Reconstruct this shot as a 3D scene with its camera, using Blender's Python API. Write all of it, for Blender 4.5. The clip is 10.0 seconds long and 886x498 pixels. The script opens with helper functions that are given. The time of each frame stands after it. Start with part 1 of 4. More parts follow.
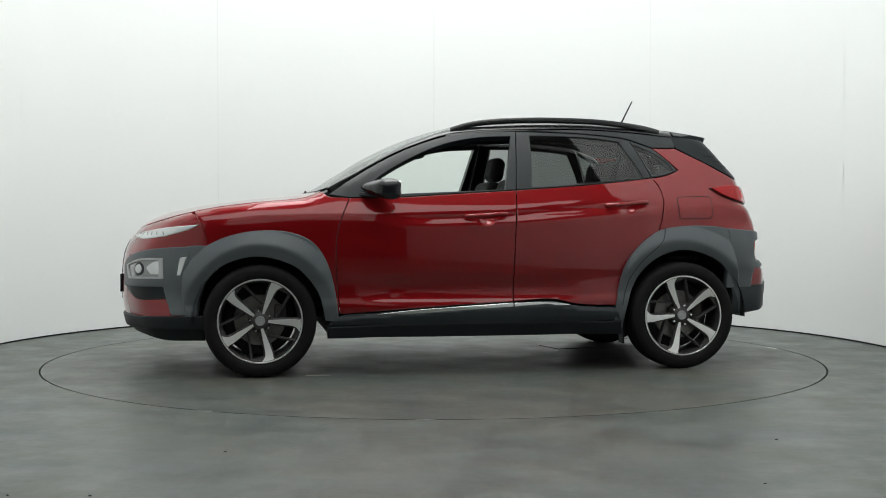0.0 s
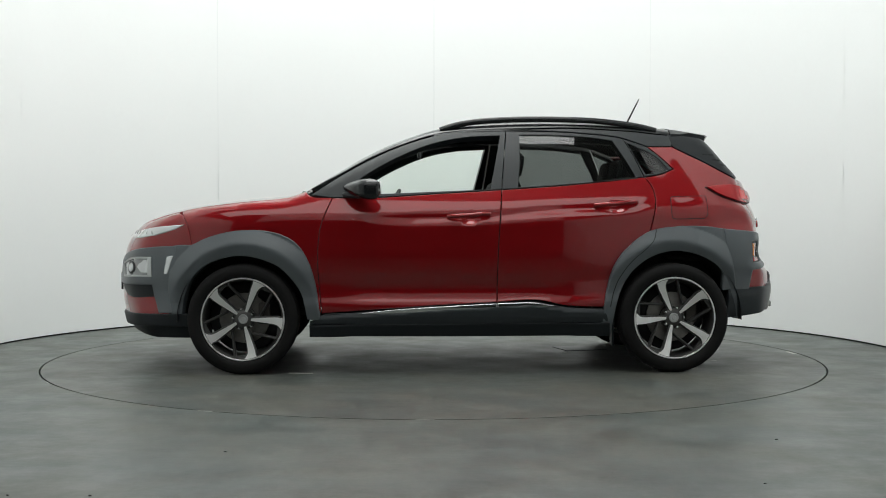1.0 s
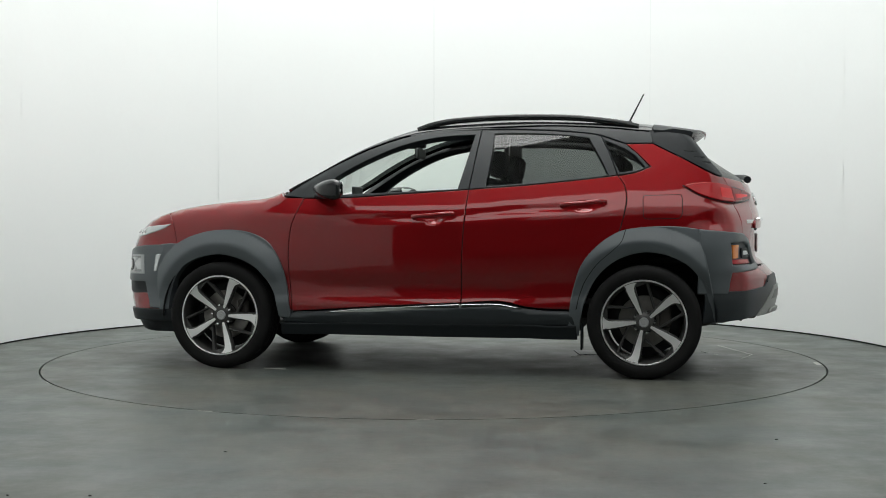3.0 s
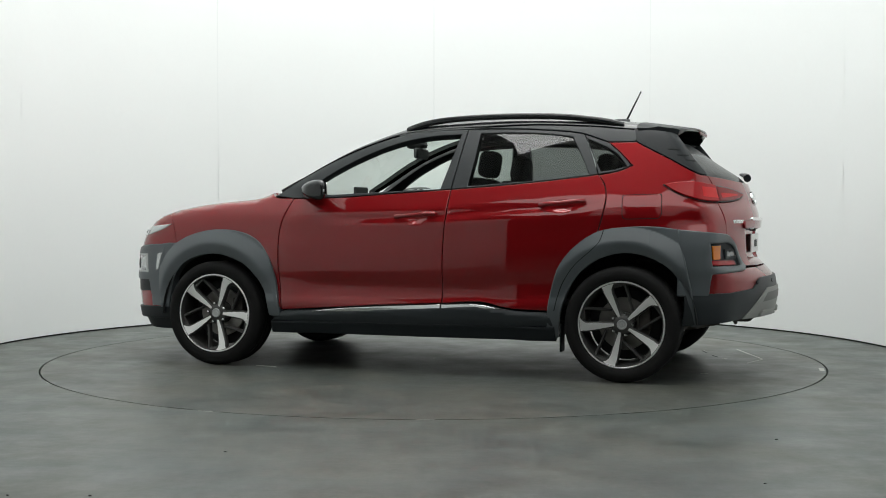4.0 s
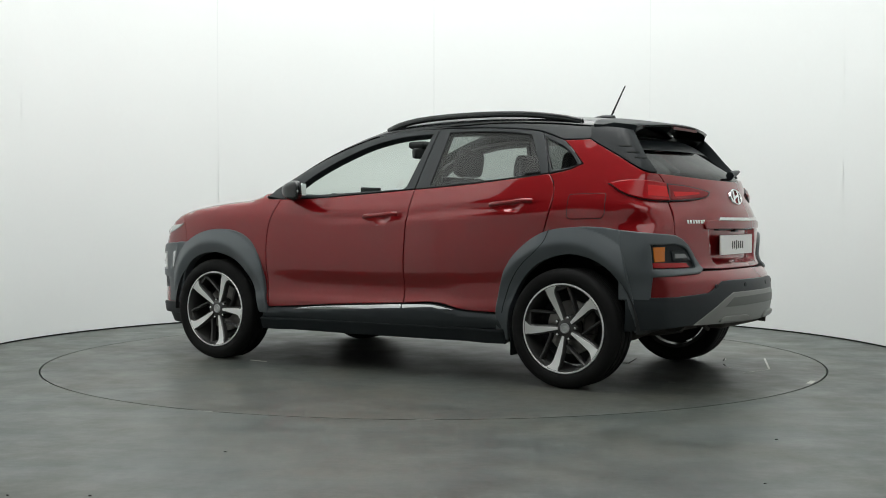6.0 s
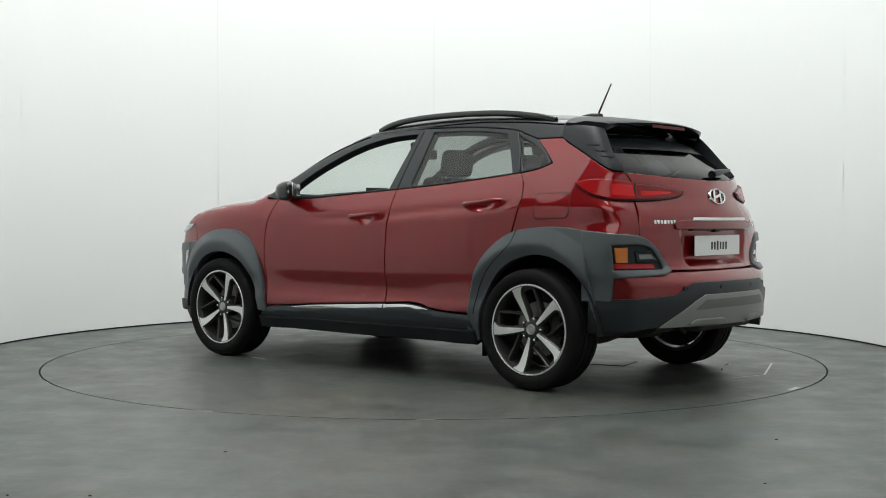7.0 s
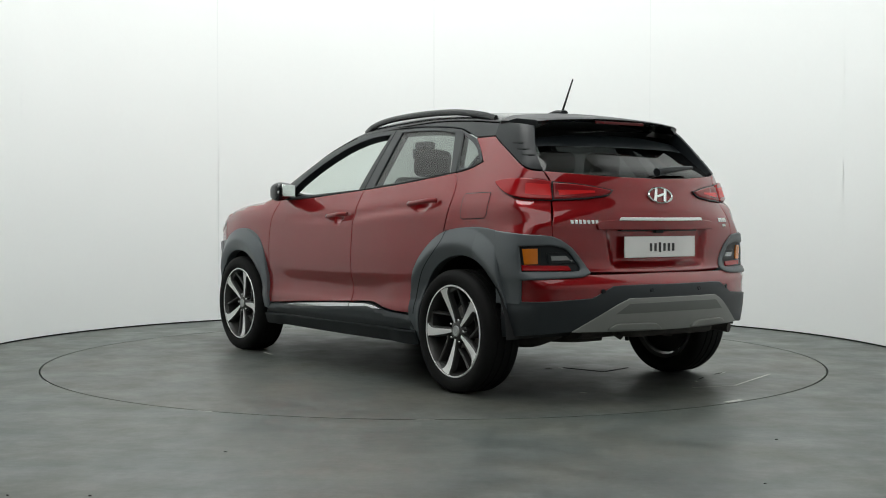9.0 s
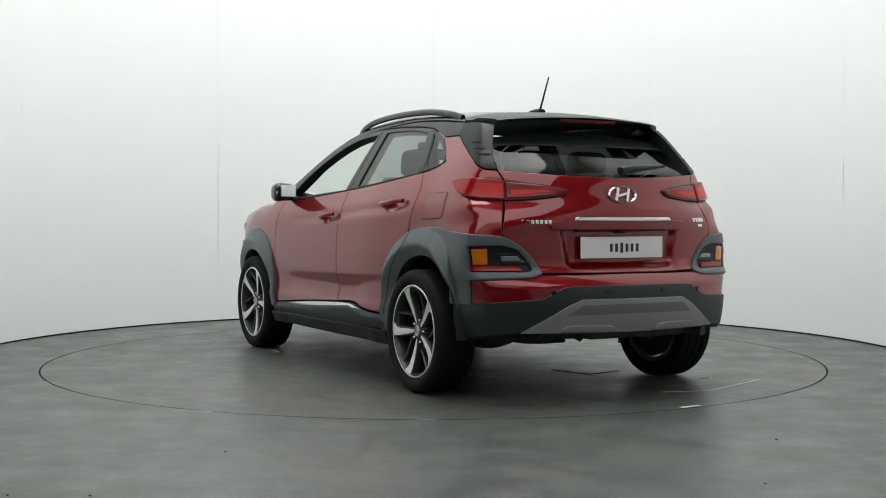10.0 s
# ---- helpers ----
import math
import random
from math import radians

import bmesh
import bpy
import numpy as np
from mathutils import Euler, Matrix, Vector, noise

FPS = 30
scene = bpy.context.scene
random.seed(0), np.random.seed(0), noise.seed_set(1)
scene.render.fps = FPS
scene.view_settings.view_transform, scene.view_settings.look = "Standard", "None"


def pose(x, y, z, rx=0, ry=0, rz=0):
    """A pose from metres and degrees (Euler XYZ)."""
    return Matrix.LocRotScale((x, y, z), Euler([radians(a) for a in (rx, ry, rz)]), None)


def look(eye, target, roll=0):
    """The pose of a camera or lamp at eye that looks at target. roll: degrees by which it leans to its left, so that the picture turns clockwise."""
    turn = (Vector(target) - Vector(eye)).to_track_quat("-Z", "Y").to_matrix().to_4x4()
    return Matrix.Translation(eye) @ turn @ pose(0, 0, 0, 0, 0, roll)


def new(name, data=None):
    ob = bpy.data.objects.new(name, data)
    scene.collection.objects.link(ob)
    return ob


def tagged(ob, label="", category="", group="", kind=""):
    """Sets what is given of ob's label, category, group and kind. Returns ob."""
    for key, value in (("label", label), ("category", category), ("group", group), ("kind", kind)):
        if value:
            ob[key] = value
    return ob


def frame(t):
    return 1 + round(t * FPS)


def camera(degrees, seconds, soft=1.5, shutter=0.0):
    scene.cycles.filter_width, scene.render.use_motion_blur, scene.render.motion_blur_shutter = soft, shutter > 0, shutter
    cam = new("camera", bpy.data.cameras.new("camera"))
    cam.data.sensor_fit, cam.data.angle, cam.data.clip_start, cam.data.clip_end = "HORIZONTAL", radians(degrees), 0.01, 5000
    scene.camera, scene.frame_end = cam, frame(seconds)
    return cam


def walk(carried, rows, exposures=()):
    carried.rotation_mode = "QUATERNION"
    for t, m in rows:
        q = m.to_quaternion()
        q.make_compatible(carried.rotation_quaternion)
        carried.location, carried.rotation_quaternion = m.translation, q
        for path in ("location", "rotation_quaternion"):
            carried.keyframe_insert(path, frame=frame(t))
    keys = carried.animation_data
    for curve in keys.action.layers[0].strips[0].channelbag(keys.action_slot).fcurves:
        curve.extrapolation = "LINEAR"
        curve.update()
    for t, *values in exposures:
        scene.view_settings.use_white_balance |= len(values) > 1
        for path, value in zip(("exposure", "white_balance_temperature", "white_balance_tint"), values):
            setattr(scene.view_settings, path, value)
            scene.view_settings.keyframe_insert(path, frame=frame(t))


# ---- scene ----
# camera: on its stand outside the booth, looking in
DIST, EYE_Z, PAN, TILT = 8.120, 0.940, 0.406, 1.505
cam = camera(40.19, 10.0, soft=1.0)
EYE = Vector((0, -DIST, EYE_Z))
STAND = look(EYE, EYE + Vector((math.sin(radians(PAN)), math.cos(radians(PAN)), -math.tan(radians(TILT)))), 0.035)
walk(cam, [(0, STAND), (10, STAND)])

# turntable: steady turn, clockwise from above
TABLE_R = 2.5126
START_DEG, DEG_PER_S = 189.55, -7.2


def table_turn(t):
    return pose(0, 0, 0, 0, 0, START_DEG + DEG_PER_S * t)


# light: a wide soft panel under the booth's ceiling, a dimmer added fill over its mouth, a dim added hall around
world = bpy.data.worlds.new("hall_air")
scene.world = world
world.use_nodes = True
world.node_tree.nodes["Background"].inputs[0].default_value = (.9, 1, .96, 1)
world.node_tree.nodes["Background"].inputs[1].default_value = 0.05


def panel_light(name, x, y, z, sx, sy, watts, aim=(0, 0, -1), color=(.985, 1, .98)):
    data = bpy.data.lights.new(name, "AREA")
    data.shape, data.size, data.size_y, data.energy, data.color = "RECTANGLE", sx, sy, watts, color
    ob = new(name, data)
    ob.matrix_world = look((x, y, z), Vector((x, y, z)) + Vector(aim))
    return ob


panel_light("ceiling_light_panel", 0, -.1, 6.3, 3.7, 5.4, 368)
# unseen fill, added to brighten the surfaces that face the camera
panel_light("front_fill_panel", 0, -6.3, 6.4, 8.0, 5.0, 235, (0, .25, -.97))
scene.view_settings.exposure = 0.0


# ---- materials ----
def mat(name, color, rough=.5, metal=0.0, **more):
    m = bpy.data.materials.new(name)
    m.use_nodes = True
    b = m.node_tree.nodes["Principled BSDF"]
    b.inputs["Base Color"].default_value = (*color, 1)
    b.inputs["Roughness"].default_value = rough
    b.inputs["Metallic"].default_value = metal
    for key, value in more.items():
        b.inputs[key.replace("_", " ")].default_value = value
    return m


def add(m, kind, **sets):
    n = m.node_tree.nodes.new(kind)
    for key, value in sets.items():
        n.inputs[key.replace("_", " ")].default_value = value
    return n


def vary(m, scale, amount, bump=0.0, fine=60.0, rough=0.0, stretch=(1, 1, 1), dist=.002):
    """Two scales of change in colour, gloss and relief."""
    t, b = m.node_tree, m.node_tree.nodes["Principled BSDF"]
    co = add(m, "ShaderNodeTexCoord")
    mp = add(m, "ShaderNodeMapping")
    mp.inputs["Scale"].default_value = stretch
    t.links.new(co.outputs["Object"], mp.inputs[0])
    big, small = add(m, "ShaderNodeTexNoise", Scale=scale, Detail=5.0), add(m, "ShaderNodeTexNoise", Scale=fine, Detail=4.0)
    for n in (big, small):
        t.links.new(mp.outputs[0], n.inputs["Vector"])
    mixed = m.node_tree.nodes.new("ShaderNodeMath")
    mixed.operation = "MULTIPLY_ADD"
    mixed.inputs[1].default_value = .35
    t.links.new(small.outputs[0], mixed.inputs[0])
    t.links.new(big.outputs[0], mixed.inputs[2])
    rng = add(m, "ShaderNodeMapRange")
    for i, v in zip((1, 2, 3, 4), (.35, 1.0, 1 - amount, 1 + amount)):
        rng.inputs[i].default_value = v
    t.links.new(mixed.outputs[0], rng.inputs[0])
    mul = m.node_tree.nodes.new("ShaderNodeVectorMath")
    mul.operation = "SCALE"
    mul.inputs[0].default_value = b.inputs["Base Color"].default_value[:3]
    t.links.new(rng.outputs[0], mul.inputs["Scale"])
    t.links.new(mul.outputs[0], b.inputs["Base Color"])
    if rough:
        r2 = add(m, "ShaderNodeMapRange")
        base = b.inputs["Roughness"].default_value
        for i, v in zip((1, 2, 3, 4), (.35, 1.0, base - rough, base + rough)):
            r2.inputs[i].default_value = v
        t.links.new(mixed.outputs[0], r2.inputs[0])
        t.links.new(r2.outputs[0], b.inputs["Roughness"])
    if bump:
        bp = add(m, "ShaderNodeBump", Strength=bump, Distance=dist)
        t.links.new(small.outputs[0], bp.inputs["Height"])
        t.links.new(bp.outputs[0], b.inputs["Normal"])
    return m


M_PAINT = mat("red_paint", (.205, .0032, .0054), .46, .60, Specular_IOR_Level=.08, Coat_IOR=1.58, Coat_Weight=1.0, Coat_Roughness=.02)
M_CLAD = vary(mat("grey_cladding", (.080, .093, .100), .38, Specular_IOR_Level=.55), 3, .08, .25, 900, .05, dist=.0004)
M_TRIM = vary(mat("black_trim", (.009, .012, .014), .45, Specular_IOR_Level=.25), 4, .1, .2, 700, .05, dist=.0004)
M_SILL = vary(mat("dark_sill_plastic", (.024, .029, .032), .42, Specular_IOR_Level=.3), 4, .1, .2, 700, .05, dist=.0004)
M_BLACK = mat("black_gloss", (.006, .008, .009), .26, 0, Coat_Weight=.25, Coat_Roughness=.04)
M_FRAME = mat("satin_black", (.017, .021, .023), .38, Specular_IOR_Level=.4)
M_SILVER = vary(mat("silver_grey_plastic", (.235, .24, .226), .42, .2), 5, .06, .15, 800, .04, dist=.0003)
# shaded copy of the silver plastic, for one facet of the skid plate
M_SKIDSHADE = mat("skid_shaded_plastic", (.125, .13, .122), .5, .1)
M_CHROME = mat("chrome", (.75, .76, .76), .09, 1)
M_RUBBER = vary(mat("tyre_rubber", (.008, .008, .008), .7, Specular_IOR_Level=.16), 8, .2, .2, 300, .06)
M_ALLOY = mat("machined_alloy", (.80, .80, .79), .36, .75)
M_DARKALLOY = mat("dark_alloy", (.060, .060, .058), .34, .45)
M_STEEL = vary(mat("brake_steel", (.26, .25, .235), .42, .8), 20, .2)
M_IRON = vary(mat("dirty_iron", (.05, .045, .04), .8), 12, .3)
M_INSIDE = vary(mat("interior_black", (.014, .015, .016), .7), 10, .15, .2, 500)
M_CLOTH = vary(mat("seat_cloth", (.018, .018, .019), .85), 10, .2, .4, 600)
M_PLATE = mat("plate_white", (.80, .80, .78), .35)
M_INK = mat("plate_ink", (.02, .02, .022), .4)
M_RED = mat("red_lens", (.33, .004, .007), .2, 0, Specular_IOR_Level=.3, Coat_Weight=.12, Coat_Roughness=.03)
M_DEEPRED = mat("deep_red_lens", (.20, .003, .006), .2, 0, Specular_IOR_Level=.3, Coat_Weight=.12, Coat_Roughness=.03)
M_BRAKE = mat("brake_lens", (.09, .002, .003), .3, 0, Specular_IOR_Level=.2)
M_BRIGHTRED = mat("bright_red_lens", (.60, .012, .014), .2, 0, Specular_IOR_Level=.3)
M_CAP = mat("cap_grey", (.40, .41, .41), .4, .5)
M_AMBER = mat("amber_lens", (.62, .17, .006), .2, 0, Coat_Weight=.3)
M_CLEAR = mat("clear_lens", (.60, .62, .62), .16, .5, Coat_Weight=1.0)
M_LENSGREY = mat("smoked_lens", (.20, .21, .21), .14, .4, Coat_Weight=1.0)


def glass(name, tint, rough=.0, gloss_most=.85, gloss_least=.055):
    m = bpy.data.materials.new(name)
    m.use_nodes = True
    t = m.node_tree
    t.nodes.remove(t.nodes["Principled BSDF"])
    tr, gl, mix, fr = (t.nodes.new("ShaderNode" + k) for k in ("BsdfTransparent", "BsdfGlossy", "MixShader", "LayerWeight"))
    power = t.nodes.new("ShaderNodeMath")
    power.operation = "POWER"
    power.inputs[1].default_value = 4.5
    gloss = t.nodes.new("ShaderNodeMath")
    gloss.operation = "MULTIPLY_ADD"
    gloss.inputs[1].default_value, gloss.inputs[2].default_value = gloss_most, gloss_least
    tr.inputs[0].default_value = (*tint, 1)
    gl.inputs["Roughness"].default_value = rough
    fr.inputs["Blend"].default_value = .5
    t.links.new(fr.outputs["Facing"], power.inputs[0])
    t.links.new(power.outputs[0], gloss.inputs[0])
    t.links.new(gloss.outputs[0], mix.inputs[0])
    t.links.new(tr.outputs[0], mix.inputs[1])
    t.links.new(gl.outputs[0], mix.inputs[2])
    t.links.new(mix.outputs[0], t.nodes["Material Output"].inputs[0])
    return m


M_GLASS = glass("clear_glass", (.87, .945, .90))
M_TINT = glass("privacy_glass", (.38, .40, .39))
M_BACKGLASS = glass("back_glass", (.085, .09, .09), gloss_most=.6, gloss_least=.022)

M_WALL = vary(mat("white_wall_panel", (.815, .835, .83), .5), .7, .015, .02, 30, .04)
M_GAP = mat("dark_joint", (.02, .022, .022), .8, Specular_IOR_Level=.1)
M_JOINT = mat("pale_joint", (.62, .66, .65), .6)
M_HALL = vary(mat("hall_grey", (.045, .048, .048), .8), .5, .2)
M_CEIL = mat("ceiling_white", (.75, .76, .75), .8)
M_MARK = vary(mat("pale_tape_and_glint", (.55, .55, .52), .6), 30, .2)


def floor_paint(name, cool, warm, scuffs=()):
    """Worn grey floor paint: cool and warm blotches, fine grit, brushed streaks, arced tyre scuffs."""
    m = mat(name, cool, .42)
    t, b = m.node_tree, m.node_tree.nodes["Principled BSDF"]
    co = add(m, "ShaderNodeTexCoord").outputs["Object"]

    def noise(scale, detail, stretch=(1, 1, 1), turn=0.0):
        mp = add(m, "ShaderNodeMapping")
        mp.inputs["Scale"].default_value, mp.inputs["Rotation"].default_value = stretch, (0, 0, turn)
        t.links.new(co, mp.inputs[0])
        n = add(m, "ShaderNodeTexNoise", Scale=scale, Detail=detail, Roughness=.62)
        t.links.new(mp.outputs[0], n.inputs["Vector"])
        return n.outputs[0]

    def ramp(value, a, z, lo, hi):
        r = add(m, "ShaderNodeMapRange")
        for k, v in zip((1, 2, 3, 4), (a, z, lo, hi)):
            r.inputs[k].default_value = v
        t.links.new(value, r.inputs[0])
        return r.outputs[0]

    def times(a, c):
        n = t.nodes.new("ShaderNodeMath")
        n.operation = "MULTIPLY"
        t.links.new(a, n.inputs[0])
        t.links.new(c, n.inputs[1])
        return n.outputs[0]
    mix = t.nodes.new("ShaderNodeMix")
    mix.data_type = "RGBA"
    mix.inputs[6].default_value, mix.inputs[7].default_value = (*cool, 1), (*warm, 1)
    t.links.new(ramp(noise(1.6, 6), .40, .62, 0, 1), mix.inputs[0])
    shade = times(ramp(noise(5, 8, (1, 3.5, 1), .5), .3, .7, .82, 1.18), ramp(noise(34, 6), .3, .75, .80, 1.22))
    shade = times(shade, ramp(noise(150, 3), .35, .7, .92, 1.08))
    shade = times(shade, ramp(noise(2.3, 5, (3, .7, 1), -.4), .52, .75, 1, .80))
    for x, y, r, wide, rings in scuffs:
        mp = add(m, "ShaderNodeMapping")
        mp.inputs["Location"].default_value = (-x, -y, 0)
        t.links.new(co, mp.inputs[0])
        ln = t.nodes.new("ShaderNodeVectorMath")
        ln.operation = "LENGTH"
        t.links.new(mp.outputs[0], ln.inputs[0])
        wv = t.nodes.new("ShaderNodeMath")
        wv.operation = "SINE"
        sc = t.nodes.new("ShaderNodeMath")
        sc.operation = "MULTIPLY"
        sc.inputs[1].default_value = rings
        t.links.new(ln.outputs["Value"], sc.inputs[0])
        t.links.new(sc.outputs[0], wv.inputs[0])
        near = t.nodes.new("ShaderNodeMath")
        near.operation = "COMPARE"
        near.inputs[1].default_value, near.inputs[2].default_value = r, wide
        t.links.new(ln.outputs["Value"], near.inputs[0])
        mask = times(near.outputs[0], ramp(noise(1.4, 4), .48, .60, 0, 1))
        lines = times(mask, ramp(wv.outputs[0], .2, 1, 0, .16))
        shade = times(shade, ramp(lines, 0, 1, 1, 2))
    sc = t.nodes.new("ShaderNodeVectorMath")
    sc.operation = "SCALE"
    t.links.new(mix.outputs[2], sc.inputs[0])
    t.links.new(shade, sc.inputs["Scale"])
    t.links.new(sc.outputs[0], b.inputs["Base Color"])
    t.links.new(ramp(noise(3.1, 6), .3, .7, .30, .52), b.inputs["Roughness"])
    bp = add(m, "ShaderNodeBump", Strength=.15, Distance=.002)
    t.links.new(noise(22, 6), bp.inputs["Height"])
    t.links.new(bp.outputs[0], b.inputs["Normal"])
    return m


M_FLOOR = floor_paint("grey_floor_paint", (.067, .081, .075), (.080, .087, .073), ((-1.9, -3.3, 1.50, .20, 70), (3.2, -1.6, 2.42, .16, 80)))
M_TABLE = floor_paint("turntable_paint", (.064, .074, .068), (.080, .082, .068))


# ---- building helpers ----
def mesh_of(name, verts, faces, normals=None, smooth=True):
    me = bpy.data.meshes.new(name)
    me.from_pydata([tuple(map(float, v)) for v in verts], [], faces)
    me.shade_smooth() if smooth else me.shade_flat()
    if smooth and normals is None:
        me.set_sharp_from_angle(angle=radians(42))
    if normals is not None:
        me.normals_split_custom_set_from_vertices([tuple(map(float, n)) for n in normals])
    return me


def part(name, data, material, parent, label=""):
    """Links a bmesh or a mesh as one object under a thing or a part."""
    if isinstance(data, bmesh.types.BMesh):
        me = bpy.data.meshes.new(name)
        data.to_mesh(me)
        data.free()
    else:
        me = data
    if not me.materials:
        me.materials.append(material)
    ob = new(name, me)
    ob.parent = parent
    return tagged(ob, label)


def empty(name, **tags):
    ob = new(name)
    return tagged(ob, **tags)


def box(sx, sy, sz, at=(0, 0, 0), bevel=0.0, seg=2, turn=None):
    bm = bmesh.new()
    bmesh.ops.create_cube(bm, size=1, matrix=Matrix.Diagonal((sx, sy, sz, 1)))
    if bevel:
        bmesh.ops.bevel(bm, geom=bm.edges[:], offset=bevel, segments=seg, affect="EDGES", profile=.5)
    bm.transform(Matrix.Translation(at) @ (turn or Matrix()))
    if bevel:
        most = max(f.calc_area() for f in bm.faces)
        for f in bm.faces:
            f.smooth = f.calc_area() < .12 * most
    return bm


def lathe(profile, n=64, closed=False):
    """Turns a profile of (radius, y) about the y axis."""
    verts, faces = [], []
    k = len(profile)
    for i in range(n):
        a = 2 * math.pi * i / n
        verts += [(r * math.cos(a), y, r * math.sin(a)) for r, y in profile]
    for i in range(n):
        j = (i + 1) % n
        for q in range(k if closed else k - 1):
            w = (q + 1) % k
            faces.append((i * k + q, i * k + w, j * k + w, j * k + q))
    return mesh_of("turned", verts, faces)


def tube(points, radius, n=10, ry=None):
    """A round or oval bar along a smooth line of points, with closed ends."""
    pts = [Vector(q) for q in smooth_line(points, .05)]
    verts, faces = [], []
    for i, q in enumerate(pts):
        d = (pts[min(i + 1, len(pts) - 1)] - pts[max(i - 1, 0)]).normalized()
        side = d.cross(Vector((0, 0, 1)))
        side = side.normalized() if side.length > 1e-3 else Vector((1, 0, 0))
        up = side.cross(d)
        r = radius(i / (len(pts) - 1)) if callable(radius) else radius
        for k in range(n):
            a = 2 * math.pi * k / n
            verts.append(q + side * (r * math.cos(a)) + up * ((ry or r) * math.sin(a)))
    for i in range(len(pts) - 1):
        for k in range(n):
            w = (k + 1) % n
            faces.append((i * n + k, i * n + w, (i + 1) * n + w, (i + 1) * n + k))
    faces += [tuple(range(n))[::-1], tuple(range((len(pts) - 1) * n, len(pts) * n))]
    return mesh_of("bar", verts, faces)


def smooth_line(points, step):
    """Points close together on a smooth line through the given ones."""
    P = np.asarray(points, float)
    if len(P) == 2:
        n = max(1, int(np.linalg.norm(P[1] - P[0]) / step + .99))
        return [P[0] + (P[1] - P[0]) * i / n for i in range(n + 1)]
    out = []
    E = np.vstack([2 * P[0] - P[1], P, 2 * P[-1] - P[-2]])
    for i in range(1, len(E) - 2):
        a, b, c, d = E[i - 1:i + 3]
        ta, tb = np.linalg.norm(b - a) ** .5 + 1e-6, np.linalg.norm(c - b) ** .5 + 1e-6
        tc = np.linalg.norm(d - c) ** .5 + 1e-6
        m1 = ((b - a) / ta - (c - a) / (ta + tb) + (c - b) / tb) * tb
        m2 = ((c - b) / tb - (d - b) / (tb + tc) + (d - c) / tc) * tb
        n = max(1, int(np.linalg.norm(c - b) / step + .99))
        for k in range(n):
            t = k / n
            out.append((2 * t ** 3 - 3 * t * t + 1) * b + (t ** 3 - 2 * t * t + t) * m1 + (3 * t * t - 2 * t ** 3) * c + (t ** 3 - t * t) * m2)
    return out + [P[-1]]


# ---- the car's skin ----
def curve(xs, ys):
    """A smooth monotone curve through a few control values."""
    xs, ys = np.asarray(xs, float), np.asarray(ys, float)
    dx = np.diff(xs)
    d = np.diff(ys) / dx
    m = np.zeros(len(xs))
    m[0], m[-1] = d[0], d[-1]
    for i in range(1, len(xs) - 1):
        if d[i - 1] * d[i] > 0:
            w1, w2 = 2 * dx[i] + dx[i - 1], dx[i] + 2 * dx[i - 1]
            m[i] = (w1 + w2) / (w1 / d[i - 1] + w2 / d[i])

    def at(x):
        x = np.clip(np.asarray(x, float), xs[0], xs[-1])
        i = np.clip(np.searchsorted(xs, x) - 1, 0, len(xs) - 2)
        h = dx[i]
        t = (x - xs[i]) / h
        return ((1 + 2 * t) * (1 - t) ** 2 * ys[i] + t * (1 - t) ** 2 * h * m[i]
                + t * t * (3 - 2 * t) * ys[i + 1] + t * t * (t - 1) * h * m[i + 1])
    return at


# half width over height amidships, its lift and its taper along the car
WIDTH = curve([.12, .25, .33, .40, .46, .53, .61, .72, .82, .90, .95, .98, 1.03, 1.25, 1.47, 1.6],
              [.80, .845, .868, .874, .863, .861, .870, .874, .871, .868, .860, .850, .828, .715, .585, .50])
LIFT = curve([-2.2, -1.4, -1.0, 0, .9, 1.5, 2.2], [.05, .05, .03, 0, .01, -.02, -.06])
TAPER = curve([-2.2, -2.0, -1.85, -1.7, -1.5, -1.325, -1.08, -.6, .9, 1.3, 1.6, 1.8, 1.95, 2.05, 2.2],
              [.42, .20, .115, .070, .05, .045, .022, 0, 0, .01, .045, .10, .18, .27, .48])
# height along the middle: bonnet, windscreen, roof
TOP = curve([-2.1, -1.75, -1.6, -1.3, -.9, -.5, -.1, .09, .373, .604, .787, 1.0, 1.064, 1.289, 1.517, 1.745, 1.904, 2.0, 2.06, 2.15],
            [1.37, 1.46, 1.485, 1.527, 1.558, 1.568, 1.552, 1.524, 1.437, 1.328, 1.216, 1.095, 1.080, 1.060, 1.032, .995, .952, .903, .85, .72])
CROWN = curve([-2, -1.5, -.5, .1, .6, 1.0, 1.5, 2.0], [.13, .12, .085, .10, .11, .05, .05, .13])
REAR = curve([.15, .25, .36, .50, .58, .63, .68, .73, .84, .936, 1.055, 1.17, 1.30, 1.42, 1.55],
             [-1.90, -2.0, -2.06, -2.085, -2.075, -2.04, -1.992, -1.978, -1.978, -1.985, -1.95, -1.905, -1.77, -1.645, -1.51])
REARBOW = curve([.3, .45, .55, .63, .72, .80, .88, .97, 1.05, 1.4], [.33, .37, .36, .31, .27, .26, .28, .36, .42, .30])
# the hips swell round the rear corners below the lamps
HIP_Z = curve([.35, .45, .56, .66, .74, .84, .92, 1.0], [0, .3, .7, 1, 1, .75, .25, 0])
HIP_X = curve([-2.2, -1.85, -1.72, -1.45], [.045, .045, .035, 0])
FRONT = curve([.15, .30, .50, .70, .80, .87, 1.1], [2.04, 2.12, 2.15, 2.135, 2.105, 2.06, 1.88])


